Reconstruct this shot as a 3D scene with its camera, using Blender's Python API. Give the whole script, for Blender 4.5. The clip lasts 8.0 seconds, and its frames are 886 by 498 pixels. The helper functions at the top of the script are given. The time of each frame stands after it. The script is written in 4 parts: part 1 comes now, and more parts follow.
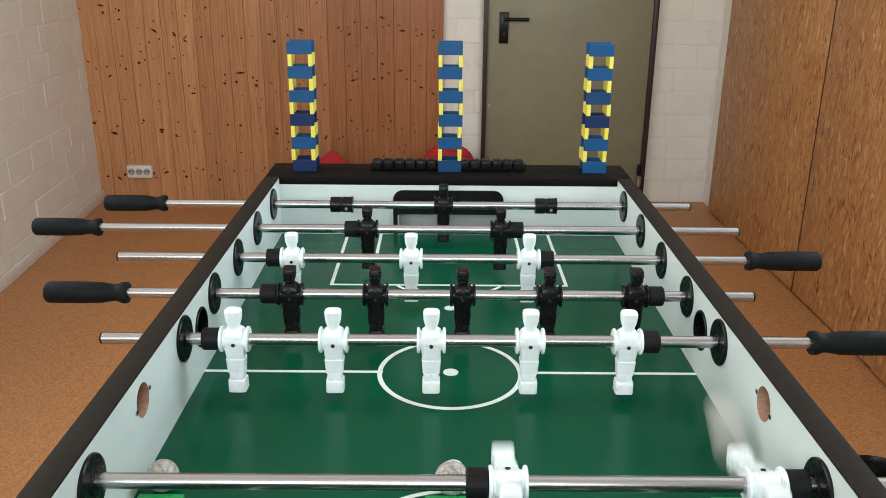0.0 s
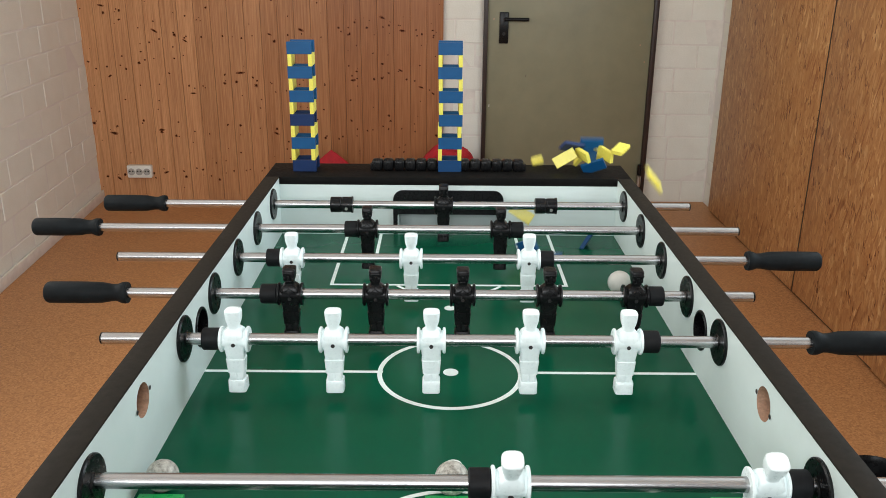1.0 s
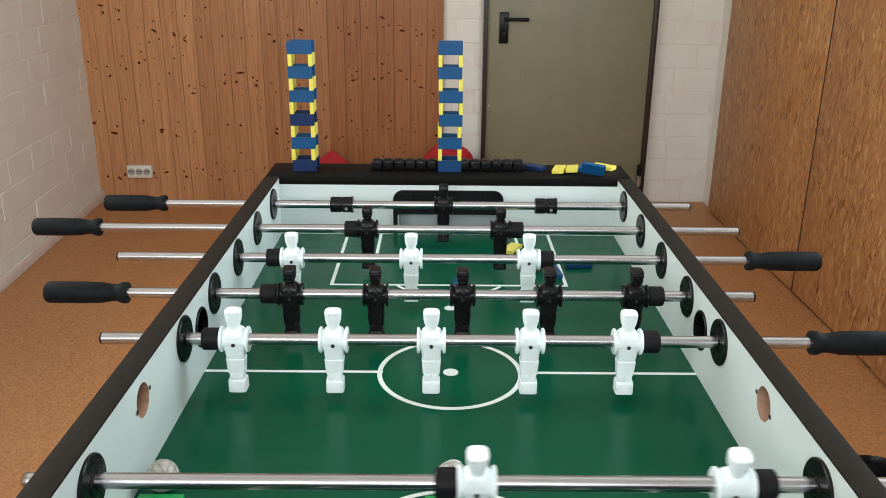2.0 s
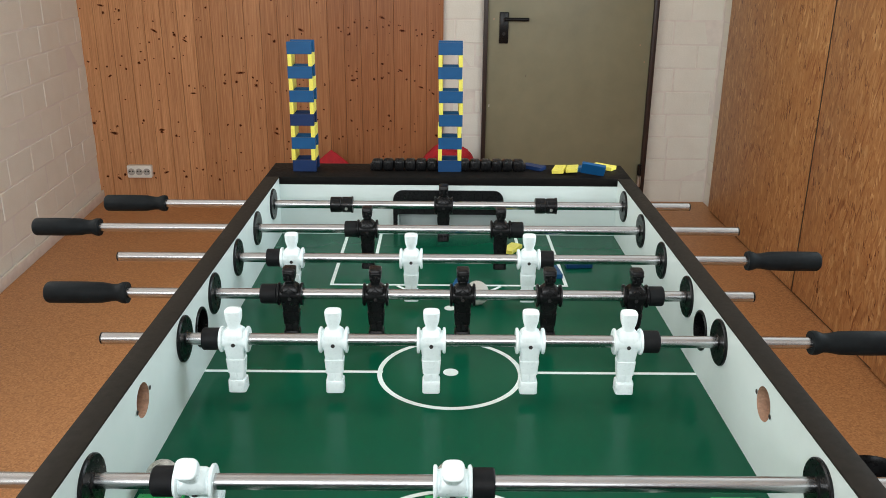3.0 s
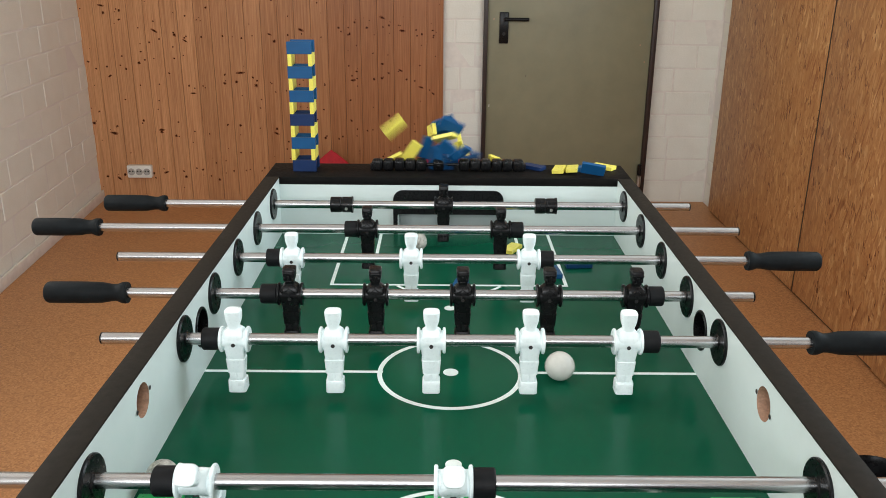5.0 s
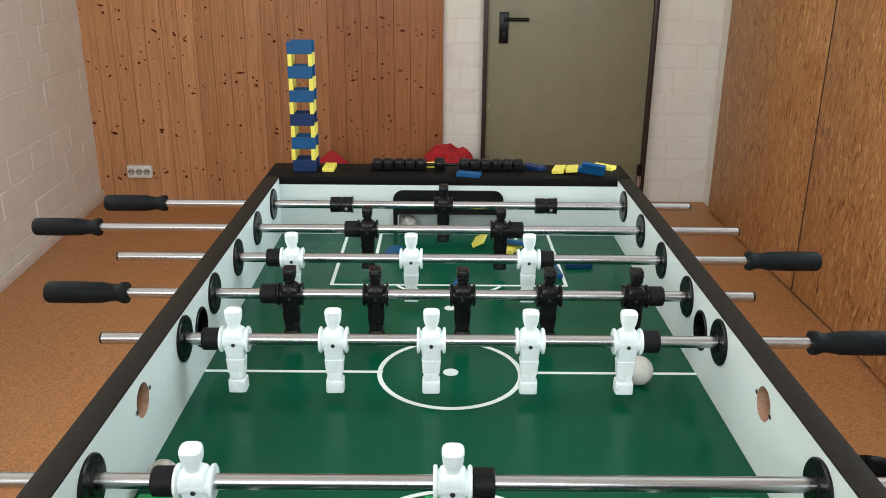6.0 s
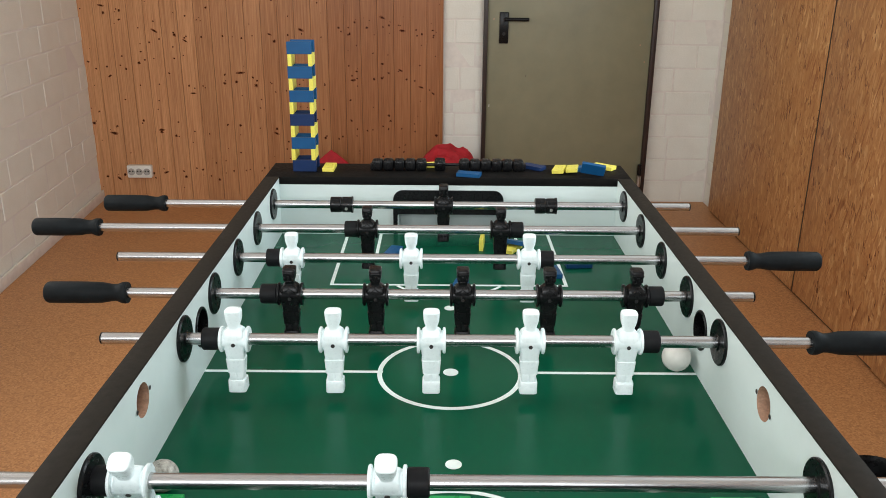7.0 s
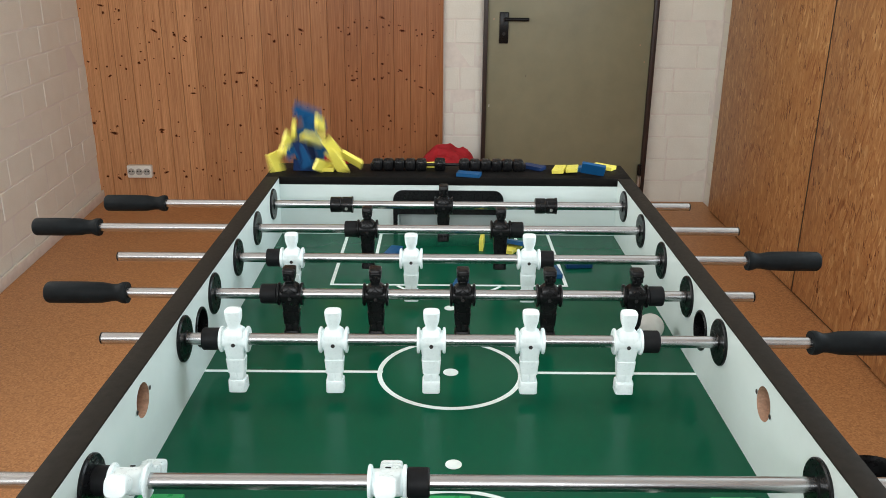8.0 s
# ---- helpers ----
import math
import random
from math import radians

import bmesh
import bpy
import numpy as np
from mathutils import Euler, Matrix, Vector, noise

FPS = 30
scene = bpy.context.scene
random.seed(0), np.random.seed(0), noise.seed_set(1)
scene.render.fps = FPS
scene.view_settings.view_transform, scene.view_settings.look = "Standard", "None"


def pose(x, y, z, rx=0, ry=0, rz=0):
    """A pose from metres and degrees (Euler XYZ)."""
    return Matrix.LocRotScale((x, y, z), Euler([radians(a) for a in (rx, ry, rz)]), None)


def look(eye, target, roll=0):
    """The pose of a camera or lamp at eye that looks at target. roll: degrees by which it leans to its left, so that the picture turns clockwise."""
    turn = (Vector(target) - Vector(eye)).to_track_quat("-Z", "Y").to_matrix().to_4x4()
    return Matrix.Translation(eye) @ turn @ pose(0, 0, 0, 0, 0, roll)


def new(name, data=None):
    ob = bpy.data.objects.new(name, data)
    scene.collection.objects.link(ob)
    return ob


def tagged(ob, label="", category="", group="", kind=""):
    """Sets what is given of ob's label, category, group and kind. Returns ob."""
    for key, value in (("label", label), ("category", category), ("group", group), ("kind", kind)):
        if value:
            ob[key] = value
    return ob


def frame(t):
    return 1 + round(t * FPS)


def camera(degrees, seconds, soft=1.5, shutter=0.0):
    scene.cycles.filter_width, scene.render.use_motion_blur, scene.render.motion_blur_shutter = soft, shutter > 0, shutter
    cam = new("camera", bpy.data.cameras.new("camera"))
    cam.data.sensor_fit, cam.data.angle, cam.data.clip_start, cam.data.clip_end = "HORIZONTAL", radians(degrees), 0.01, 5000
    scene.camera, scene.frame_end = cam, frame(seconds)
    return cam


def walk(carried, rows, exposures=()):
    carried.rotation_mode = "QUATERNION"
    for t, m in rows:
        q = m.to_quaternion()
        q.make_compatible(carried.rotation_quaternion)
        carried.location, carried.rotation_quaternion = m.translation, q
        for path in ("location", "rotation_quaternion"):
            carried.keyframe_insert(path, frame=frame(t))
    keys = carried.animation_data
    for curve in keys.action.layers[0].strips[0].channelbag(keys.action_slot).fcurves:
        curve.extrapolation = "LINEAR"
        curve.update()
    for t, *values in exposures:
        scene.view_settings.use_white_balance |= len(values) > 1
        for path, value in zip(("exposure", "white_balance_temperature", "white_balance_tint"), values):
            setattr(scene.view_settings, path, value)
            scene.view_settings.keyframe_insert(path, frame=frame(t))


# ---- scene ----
cam = camera(55.19, 8.0, soft=0.85, shutter=0.5)
EYE = look((-0.0161, -1.0495, 1.3534), (-0.0090, 0.845, 0.6817), 0.48)
walk(cam, [(0, EYE), (8, EYE)], exposures=[(0, -0.09), (8, -0.09)])

# ---- daylight: windows in the west wall and behind the camera, an added east fill ----
world = bpy.data.worlds.new("world")
scene.world = world
world.use_nodes = True
sky = world.node_tree.nodes.new("ShaderNodeTexSky")
sky.sky_type, sky.sun_disc = "NISHITA", False
sky.sun_elevation, sky.sun_rotation = radians(40), radians(200)
world.node_tree.nodes["Background"].inputs[1].default_value = 0.1
world.node_tree.links.new(sky.outputs[0], world.node_tree.nodes["Background"].inputs[0])


def window_light(name, eye, target, w, h, power, colour=(0.93, 0.97, 1.0)):
    data = bpy.data.lights.new(name, "AREA")
    data.shape, data.size, data.size_y, data.energy, data.color = "RECTANGLE", w, h, power, colour
    ob = new(name, data)
    ob.matrix_world = look(eye, target)
    return ob


window_light("window_daylight_south", (-0.42, -3.26, 2.05), (-0.45, 0, 1.85), 2.0, 1.0, 68)
window_light("window_daylight_west", (-1.68, 0.40, 1.75), (0, 0.40, 1.85), 2.0, 1.4, 34, (1.0, 0.98, 0.93))
# added fill that brightens the left wall and floor; its window is invented
window_light("window_daylight_east", (1.47, 0.50, 1.75), (0, 1.10, 2.35), 1.4, 1.4, 43, (0.84, 0.95, 1.0))


# ---- materials ----
class Nodes:
    """A node material with short calls for its usual nodes."""

    def __init__(self, name, rough=0.5, metal=0.0, coord="Object", spec=0.5):
        self.mat = bpy.data.materials.new(name)
        self.mat.use_nodes = True
        self.tree = self.mat.node_tree
        self.bsdf = self.tree.nodes["Principled BSDF"]
        self.bsdf.inputs["Roughness"].default_value = rough
        self.bsdf.inputs["Metallic"].default_value = metal
        self.bsdf.inputs["Specular IOR Level"].default_value = spec
        self.co = self.add("ShaderNodeTexCoord").outputs[coord]

    def add(self, kind):
        return self.tree.nodes.new(kind)

    def link(self, a, b):
        self.tree.links.new(a, b)

    def stretch(self, x, y, z, rot=(0, 0, 0), loc=None):
        n = self.add("ShaderNodeMapping")
        n.inputs["Scale"].default_value = (x, y, z)
        n.inputs["Rotation"].default_value = [radians(a) for a in rot]
        self.link(self.co, n.inputs["Vector"])
        if loc is not None:
            self.link(loc, n.inputs["Location"])
        return n.outputs[0]

    def shift(self):
        """A place of its own in the pattern for every object."""
        info = self.add("ShaderNodeObjectInfo")
        n = self.add("ShaderNodeVectorMath")
        n.operation = "SCALE"
        n.inputs[0].default_value = (37.0, 53.0, 71.0)
        self.link(info.outputs["Random"], n.inputs["Scale"])
        return n.outputs[0]

    def noise(self, scale, detail=4, vec=None, rough=0.6, distort=0.0):
        n = self.add("ShaderNodeTexNoise")
        n.inputs["Scale"].default_value, n.inputs["Detail"].default_value = scale, detail
        n.inputs["Roughness"].default_value, n.inputs["Distortion"].default_value = rough, distort
        self.link(vec or self.co, n.inputs["Vector"])
        return n.outputs["Fac"]

    def voronoi(self, scale, vec=None, out="Distance", rand=1.0, feature="F1"):
        n = self.add("ShaderNodeTexVoronoi")
        n.feature = feature
        n.inputs["Scale"].default_value, n.inputs["Randomness"].default_value = scale, rand
        self.link(vec or self.co, n.inputs["Vector"])
        return n.outputs[out]

    def ramp(self, fac, stops):
        n = self.add("ShaderNodeValToRGB")
        while len(n.color_ramp.elements) < len(stops):
            n.color_ramp.elements.new(0.5)
        for e, (p, c) in zip(n.color_ramp.elements, stops):
            e.position, e.color = p, (*(c if isinstance(c, tuple) else (c, c, c)), 1)
        self.link(fac, n.inputs[0])
        return n.outputs[0]

    def mix(self, fac, a, b, blend="MIX"):
        n = self.add("ShaderNodeMix")
        n.data_type, n.blend_type = "RGBA", blend
        for sock, v in ((n.inputs[0], fac), (n.inputs[6], a), (n.inputs[7], b)):
            if isinstance(v, (int, float)):
                sock.default_value = v
            elif isinstance(v, tuple):
                sock.default_value = (*v, 1)
            else:
                self.link(v, sock)
        return n.outputs[2]

    def colour(self, v):
        if isinstance(v, tuple):
            self.bsdf.inputs["Base Color"].default_value = (*v, 1)
        else:
            self.link(v, self.bsdf.inputs["Base Color"])
        return self

    def rough(self, v):
        self.link(v, self.bsdf.inputs["Roughness"])
        return self

    def bump(self, height, strength=0.3, dist=0.002):
        n = self.add("ShaderNodeBump")
        n.inputs["Strength"].default_value, n.inputs["Distance"].default_value = strength, dist
        self.link(height, n.inputs["Height"])
        self.link(n.outputs[0], self.bsdf.inputs["Normal"])
        return self


def plain(name, colour, rough=0.5, metal=0.0, vary=0.12, scale=40.0, bump=0.05, spec=0.5):
    """Paint, plastic or metal with faint mottling, scuffs in the gloss and a fine relief."""
    m = Nodes(name, rough, metal, spec=spec)
    dark = tuple(c * (1 - vary) for c in colour)
    light = tuple(min(1, c * (1 + vary)) for c in colour)
    m.colour(m.ramp(m.noise(scale, 5), [(0.3, dark), (0.7, light)]))
    m.rough(m.ramp(m.noise(scale * 3, 3), [(0.3, max(0.02, rough - 0.07)), (0.75, min(1, rough + 0.08))]))
    if bump:
        m.bump(m.noise(scale * 12, 3), bump, 0.0006)
    return m.mat


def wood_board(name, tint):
    """tint: multiplies the wood colour; the paler tints paint light into it."""
    m = Nodes(name, 0.42, spec=0.32)
    at = m.shift()
    grain = m.noise(1.0, 6, m.stretch(46, 46, 1.6, loc=at), 0.65, 1.2)
    fine = m.noise(1.0, 4, m.stretch(260, 260, 5, loc=at))
    tone = m.noise(0.9, 2, m.stretch(3, 3, 0.5, loc=at))
    base = m.ramp(grain, [(0.28, (0.165, 0.058, 0.021)), (0.50, (0.315, 0.132, 0.054)), (0.76, (0.47, 0.228, 0.10))])
    base = m.mix(0.32, base, m.ramp(tone, [(0.3, (0.27, 0.108, 0.044)), (0.7, (0.37, 0.17, 0.077))]))
    base = m.mix(0.36, base, m.ramp(fine, [(0.35, (0.24, 0.09, 0.03)), (0.65, (0.55, 0.28, 0.12))]))
    info = m.add("ShaderNodeObjectInfo")
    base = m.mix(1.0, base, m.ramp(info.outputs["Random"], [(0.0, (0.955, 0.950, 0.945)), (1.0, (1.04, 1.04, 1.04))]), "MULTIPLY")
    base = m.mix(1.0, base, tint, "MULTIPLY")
    m.colour(base)
    m.rough(m.ramp(fine, [(0.3, 0.33), (0.7, 0.42)]))
    m.bump(grain, 0.12, 0.001)
    return m.mat


def osb():
    """Pressed wood strands lying in several directions, some of them dark."""
    m = Nodes("osb_board", 0.5)

    def strands(turn, across, along, seed):
        n = m.add("ShaderNodeMapping")
        n.inputs["Location"].default_value = (seed, seed * 1.7, seed * 2.3)
        n.inputs["Rotation"].default_value = (radians(turn), 0, 0)
        m.link(m.co, n.inputs["Vector"])
        k = m.add("ShaderNodeVectorMath")
        k.operation = "MULTIPLY"
        k.inputs[1].default_value = (30, across, along)
        m.link(n.outputs[0], k.inputs[0])
        bw = m.add("ShaderNodeRGBToBW")
        m.link(m.voronoi(1.0, k.outputs[0], "Color"), bw.inputs[0])
        return bw.outputs[0]

    one = m.mix(m.ramp(m.noise(16, 3), [(0.45, 0.0), (0.52, 1.0)]), strands(3, 66, 17, 0.0), strands(-13, 74, 18, 3.1))
    two = m.mix(m.ramp(m.noise(11, 3, m.stretch(1, 1, 1, (0, 0, 40))), [(0.50, 0.0), (0.57, 1.0)]), one, strands(12, 78, 19, 7.7))
    base = m.ramp(two, [(0.10, (0.31, 0.124, 0.042)), (0.35, (0.41, 0.188, 0.070)), (0.62, (0.47, 0.230, 0.088)), (0.82, (0.55, 0.305, 0.122)), (0.95, (0.74, 0.48, 0.23))])
    fibre = m.noise(1.0, 4, m.stretch(200, 260, 22))
    base = m.mix(0.3, base, m.ramp(fibre, [(0.3, (0.34, 0.15, 0.05)), (0.7, (0.62, 0.34, 0.13))]))
    pale = m.ramp(strands(-4, 150, 20, 5.2), [(0.76, 0.0), (0.82, 0.4)])
    base = m.mix(pale, base, (0.66, 0.41, 0.19))
    gate = m.ramp(m.noise(12, 4), [(0.48, 0.0), (0.60, 1.0)])
    dark = m.ramp(strands(4, 200, 46, 1.3), [(0.22, 1.0), (0.27, 0.0)])
    base = m.mix(m.mix(1.0, dark, gate, "MULTIPLY"), base, (0.15, 0.045, 0.015))
    patch = m.ramp(m.noise(5, 2, m.stretch(1, 1, 1, (0, 0, 70))), [(0.46, 0.0), (0.54, 1.0)])
    chip = m.ramp(strands(-17, 105, 13, 9.4), [(0.17, 0.7), (0.23, 0.0)])
    chip = m.mix(1.0, chip, patch, "MULTIPLY")
    m.colour(m.mix(chip, base, (0.24, 0.075, 0.022)))
    m.bump(two, 0.4, 0.002)
    return m.mat


def cork():
    m = Nodes("cork_floor", 0.5)
    g = m.noise(190, 3, None, 0.7)
    cells = m.voronoi(170, out="Color")
    bw = m.add("ShaderNodeRGBToBW")
    m.link(cells, bw.inputs[0])
    base = m.ramp(bw.outputs[0], [(0.1, (0.25, 0.100, 0.035)), (0.5, (0.46, 0.205, 0.077)), (0.9, (0.64, 0.34, 0.145))])
    base = m.mix(0.45, base, m.ramp(g, [(0.3, (0.30, 0.122, 0.043)), (0.7, (0.55, 0.268, 0.108))]))
    base = m.mix(m.ramp(m.noise(1.6, 4), [(0.35, 0.0), (0.8, 0.35)]), base, (0.48, 0.24, 0.10))
    m.colour(base)
    m.bump(g, 0.12, 0.0008)
    return m.mat


def masonry():
    m = Nodes("white_painted_block", 0.65)
    at = m.shift()
    n = m.noise(1.0, 5, m.stretch(7, 7, 7, loc=at))
    fine = m.noise(160, 4)
    base = m.ramp(n, [(0.3, (0.735, 0.720, 0.640)), (0.7, (0.81, 0.80, 0.725))])
    m.colour(m.mix(0.25, base, m.ramp(fine, [(0.3, (0.57, 0.55, 0.50)), (0.7, (0.77, 0.76, 0.71))])))
    m.bump(m.mix(0.6, fine, m.noise(1.0, 3, m.stretch(22, 22, 22, loc=at))), 0.6, 0.004)
    return m.mat


def steel_rod():
    m = Nodes("polished_steel", 0.1, 1.0)
    streak = m.noise(1.0, 4, m.stretch(3, 300, 300))
    m.colour(m.ramp(streak, [(0.3, (0.38, 0.384, 0.388)), (0.7, (0.49, 0.492, 0.495))]))
    m.rough(m.ramp(streak, [(0.3, 0.20), (0.7, 0.30)]))
    return m.mat


def pitch():
    m = Nodes("green_laminate", 0.22, spec=0.14)
    n = m.noise(5, 5)
    base = m.ramp(n, [(0.3, (0.0022, 0.076, 0.0385)), (0.7, (0.0030, 0.083, 0.042))])
    m.colour(base)
    return m.mat


def figure_white():
    """Glossy white plastic with small grey scuffs from years of play."""
    m = Nodes("white_figure_plastic", 0.30)
    base = m.ramp(m.noise(90, 4), [(0.3, (0.80, 0.90, 0.905)), (0.7, (0.86, 0.95, 0.955))])
    spots = m.ramp(m.voronoi(190), [(0.05, 0.75), (0.13, 0.0)])
    where = m.ramp(m.noise(70, 2), [(0.56, 0.0), (0.62, 1.0)])
    m.colour(m.mix(m.mix(1.0, spots, where, "MULTIPLY"), base, (0.34, 0.38, 0.38)))
    m.rough(m.ramp(m.noise(270, 3), [(0.3, 0.24), (0.75, 0.38)]))
    return m.mat


def stone_ball():
    m = Nodes("speckled_grey", 0.5)
    n = m.noise(150, 5, None, 0.7)
    big = m.noise(45, 3)
    base = m.ramp(n, [(0.36, (0.17, 0.155, 0.13)), (0.5, (0.42, 0.40, 0.355)), (0.66, (0.66, 0.64, 0.58))])
    m.colour(m.mix(m.ramp(big, [(0.4, 0.0), (0.7, 0.4)]), base, (0.55, 0.53, 0.47)))
    m.bump(n, 0.3, 0.001)
    return m.mat


KNOT_RING = plain("reddish_knot_ring", (0.20, 0.066, 0.024), 0.45, vary=0.35, scale=120, bump=0.1, spec=0.2)
KNOT = plain("dark_knot_wood", (0.048, 0.011, 0.004), 0.6, vary=0.5, scale=300, bump=0.2, spec=0.03)
# one spruce in four tones; the three paler ones paint in brighter light
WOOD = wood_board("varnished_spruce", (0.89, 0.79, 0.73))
LIT_WOOD_1 = wood_board("lit_spruce_1", (1.06, 1.04, 1.03))
LIT_WOOD_2 = wood_board("lit_spruce_2", (1.24, 1.29, 1.36))
LIT_WOOD_3 = wood_board("lit_spruce_3", (1.50, 1.63, 1.80))
OSB, CORK, BLOCK, STEEL, PITCH, STONE = osb(), cork(), masonry(), steel_rod(), pitch(), stone_ball()
MORTAR = plain("white_joint", (0.72, 0.675, 0.62), 0.7, vary=0.08, scale=20, bump=0.2)
PLASTER = plain("white_plaster", (0.72, 0.69, 0.65), 0.75, vary=0.05, scale=6, bump=0.15)
CEILING = plain("white_ceiling_paint", (0.80, 0.79, 0.77), 0.8, vary=0.06, scale=5, bump=0.1)
BROWN_WALL = plain("brown_wall_paint", (0.14, 0.075, 0.04), 0.7, vary=0.1, scale=5, bump=0.1)
LINING = plain("white_laminate", (0.67, 0.755, 0.735), 0.38, vary=0.03, scale=14, bump=0.02)
LINE = plain("white_line_print", (0.80, 0.88, 0.85), 0.35, vary=0.05, scale=60, bump=0)
BLACK_RAIL = plain("black_rail_laminate", (0.0245, 0.0212, 0.0175), 0.6, vary=0.12, scale=90, bump=0, spec=0.04)
# same laminate, darkened in colour where the end rail reflects less light
DIM_RAIL = plain("dim_rail_laminate", (0.0075, 0.0070, 0.0066), 0.55, vary=0.25, scale=60, bump=0.1, spec=0.05)
BLACK_PLASTIC = plain("black_plastic", (0.0055, 0.0055, 0.006), 0.30, vary=0.25, scale=80, bump=0, spec=0.2)
BLACK_RUBBER = plain("black_rubber", (0.008, 0.0085, 0.0095), 0.55, vary=0.25, scale=120, bump=0, spec=0.15)
GRIP = plain("dark_grip_rubber", (0.0068, 0.0088, 0.0100), 0.58, vary=0.3, scale=50, bump=0.1, spec=0.10)
WHITE_PLASTIC = figure_white()
DOOR_PAINT = plain("olive_door_paint", (0.222, 0.211, 0.134), 0.45, vary=0.08, scale=7, bump=0.05)
FRAME_PAINT = plain("dark_brown_frame_paint", (0.028, 0.016, 0.013), 0.4, vary=0.15, scale=30)
BLUE = plain("blue_plastic", (0.005, 0.070, 0.190), 0.42, vary=0.06, scale=60, bump=0.02, spec=0.3)
DEEP_BLUE = plain("deep_blue_plastic", (0.005, 0.045, 0.135), 0.42, vary=0.06, scale=60, bump=0.02, spec=0.3)
DARK_BLUE = plain("navy_plastic", (0.005, 0.022, 0.085), 0.42, vary=0.08, scale=60, bump=0.02, spec=0.3)
YELLOW = plain("yellow_plastic", (0.78, 0.69, 0.11), 0.32, vary=0.05, scale=60, bump=0.02)
GREEN = plain("green_plastic", (0.008, 0.30, 0.07), 0.3, vary=0.05, scale=60, bump=0.02)
RED_CLOTH = plain("red_cloth", (0.38, 0.009, 0.017), 0.8, vary=0.2, scale=30, bump=0.3)
RAW_WOOD = plain("raw_chipboard", (0.50, 0.30, 0.20), 0.7, vary=0.2, scale=300, bump=0.3)
DULL_METAL = plain("dull_metal", (0.45, 0.43, 0.40), 0.4, 1.0, vary=0.1, scale=60)
SOCKET_WHITE = plain("socket_plastic", (0.78, 0.76, 0.70), 0.35, vary=0.03, scale=40, bump=0)
# socket plastic greyed to paint the shade inside the recessed wells
SOCKET_SHADE = plain("shaded_well_plastic", (0.42, 0.40, 0.36), 0.45, vary=0.05, scale=40, bump=0)
DARK_HOLE = plain("dark_hole", (0.02, 0.02, 0.02), 0.7, vary=0.1, bump=0)
BALL_WHITE = plain("white_ball_plastic", (0.60, 0.59, 0.54), 0.42, vary=0.07, scale=90, bump=0.05)


# ---- mesh helpers ----
def part(name, bm, material, parent=None, label="", smooth=True):
    """Links a bmesh as one mesh object, under a thing or a part."""
    me = bpy.data.meshes.new(name)
    bmesh.ops.recalc_face_normals(bm, faces=bm.faces)
    bm.to_mesh(me)
    bm.free()
    for m in material if isinstance(material, (list, tuple)) else (material,):
        me.materials.append(m)
    if smooth:
        me.shade_smooth()
        me.set_sharp_from_angle(angle=radians(26))
    ob = new(name, me)
    if parent is not None:
        ob.parent = parent
    if label:
        ob["label"] = label
    return ob


def empty(name, m=None):
    ob = new(name)
    ob.empty_display_size = 0.02
    if m is not None:
        ob.matrix_basis = m
    return ob


def box(size, at=(0, 0, 0), bevel=0.0, bm=None, rot=None, seg=2, mat=0):
    """A box with rounded edges, added to bm."""
    tmp = bmesh.new()
    bmesh.ops.create_cube(tmp, size=1.0)
    bmesh.ops.scale(tmp, vec=size, verts=tmp.verts)
    if bevel:
        bmesh.ops.bevel(tmp, geom=tmp.edges[:], offset=bevel, segments=seg, affect="EDGES", profile=0.5)
    return join(tmp, bm, Matrix.Translation(at) @ (rot or Matrix()), mat)


def join(tmp, bm, m=Matrix(), mat=0):
    if m is not None:
        bmesh.ops.transform(tmp, matrix=m, verts=tmp.verts)
    for f in tmp.faces:
        f.material_index = mat
    if bm is None:
        return tmp
    me = bpy.data.meshes.new("joined")
    tmp.to_mesh(me)
    tmp.free()
    bm.from_mesh(me)
    bpy.data.meshes.remove(me)
    return bm


ALONG = {"x": Euler((0, radians(90), 0)).to_matrix().to_4x4(), "y": Euler((radians(-90), 0, 0)).to_matrix().to_4x4(), "z": Matrix()}


def lathe(profile, seg=28, axis="z", at=(0, 0, 0), bm=None, mat=0):
    """Turns (distance along the axis, radius) pairs round an axis."""
    tmp = bmesh.new()
    rings = []
    for d, r in profile:
        if r <= 0:
            rings.append([tmp.verts.new((0, 0, d))])
        else:
            rings.append([tmp.verts.new((r * math.cos(2 * math.pi * k / seg), r * math.sin(2 * math.pi * k / seg), d)) for k in range(seg)])
    for a, b in zip(rings, rings[1:]):
        for k in range(seg):
            j = (k + 1) % seg
            if len(a) == 1 and len(b) == 1:
                continue
            if len(a) == 1:
                tmp.faces.new((a[0], b[j], b[k]))
            elif len(b) == 1:
                tmp.faces.new((a[k], a[j], b[0]))
            else:
                tmp.faces.new((a[k], a[j], b[j], b[k]))
    return join(tmp, bm, Matrix.Translation(at) @ ALONG[axis], mat)


def rod_mesh(r, a, b, axis="x", at=(0, 0, 0), bm=None, mat=0, seg=28, edge=0.0012):
    return lathe([(a, 0), (a, r - edge), (a + edge, r), (b - edge, r), (b, r - edge), (b, 0)], seg, axis, at, bm, mat)


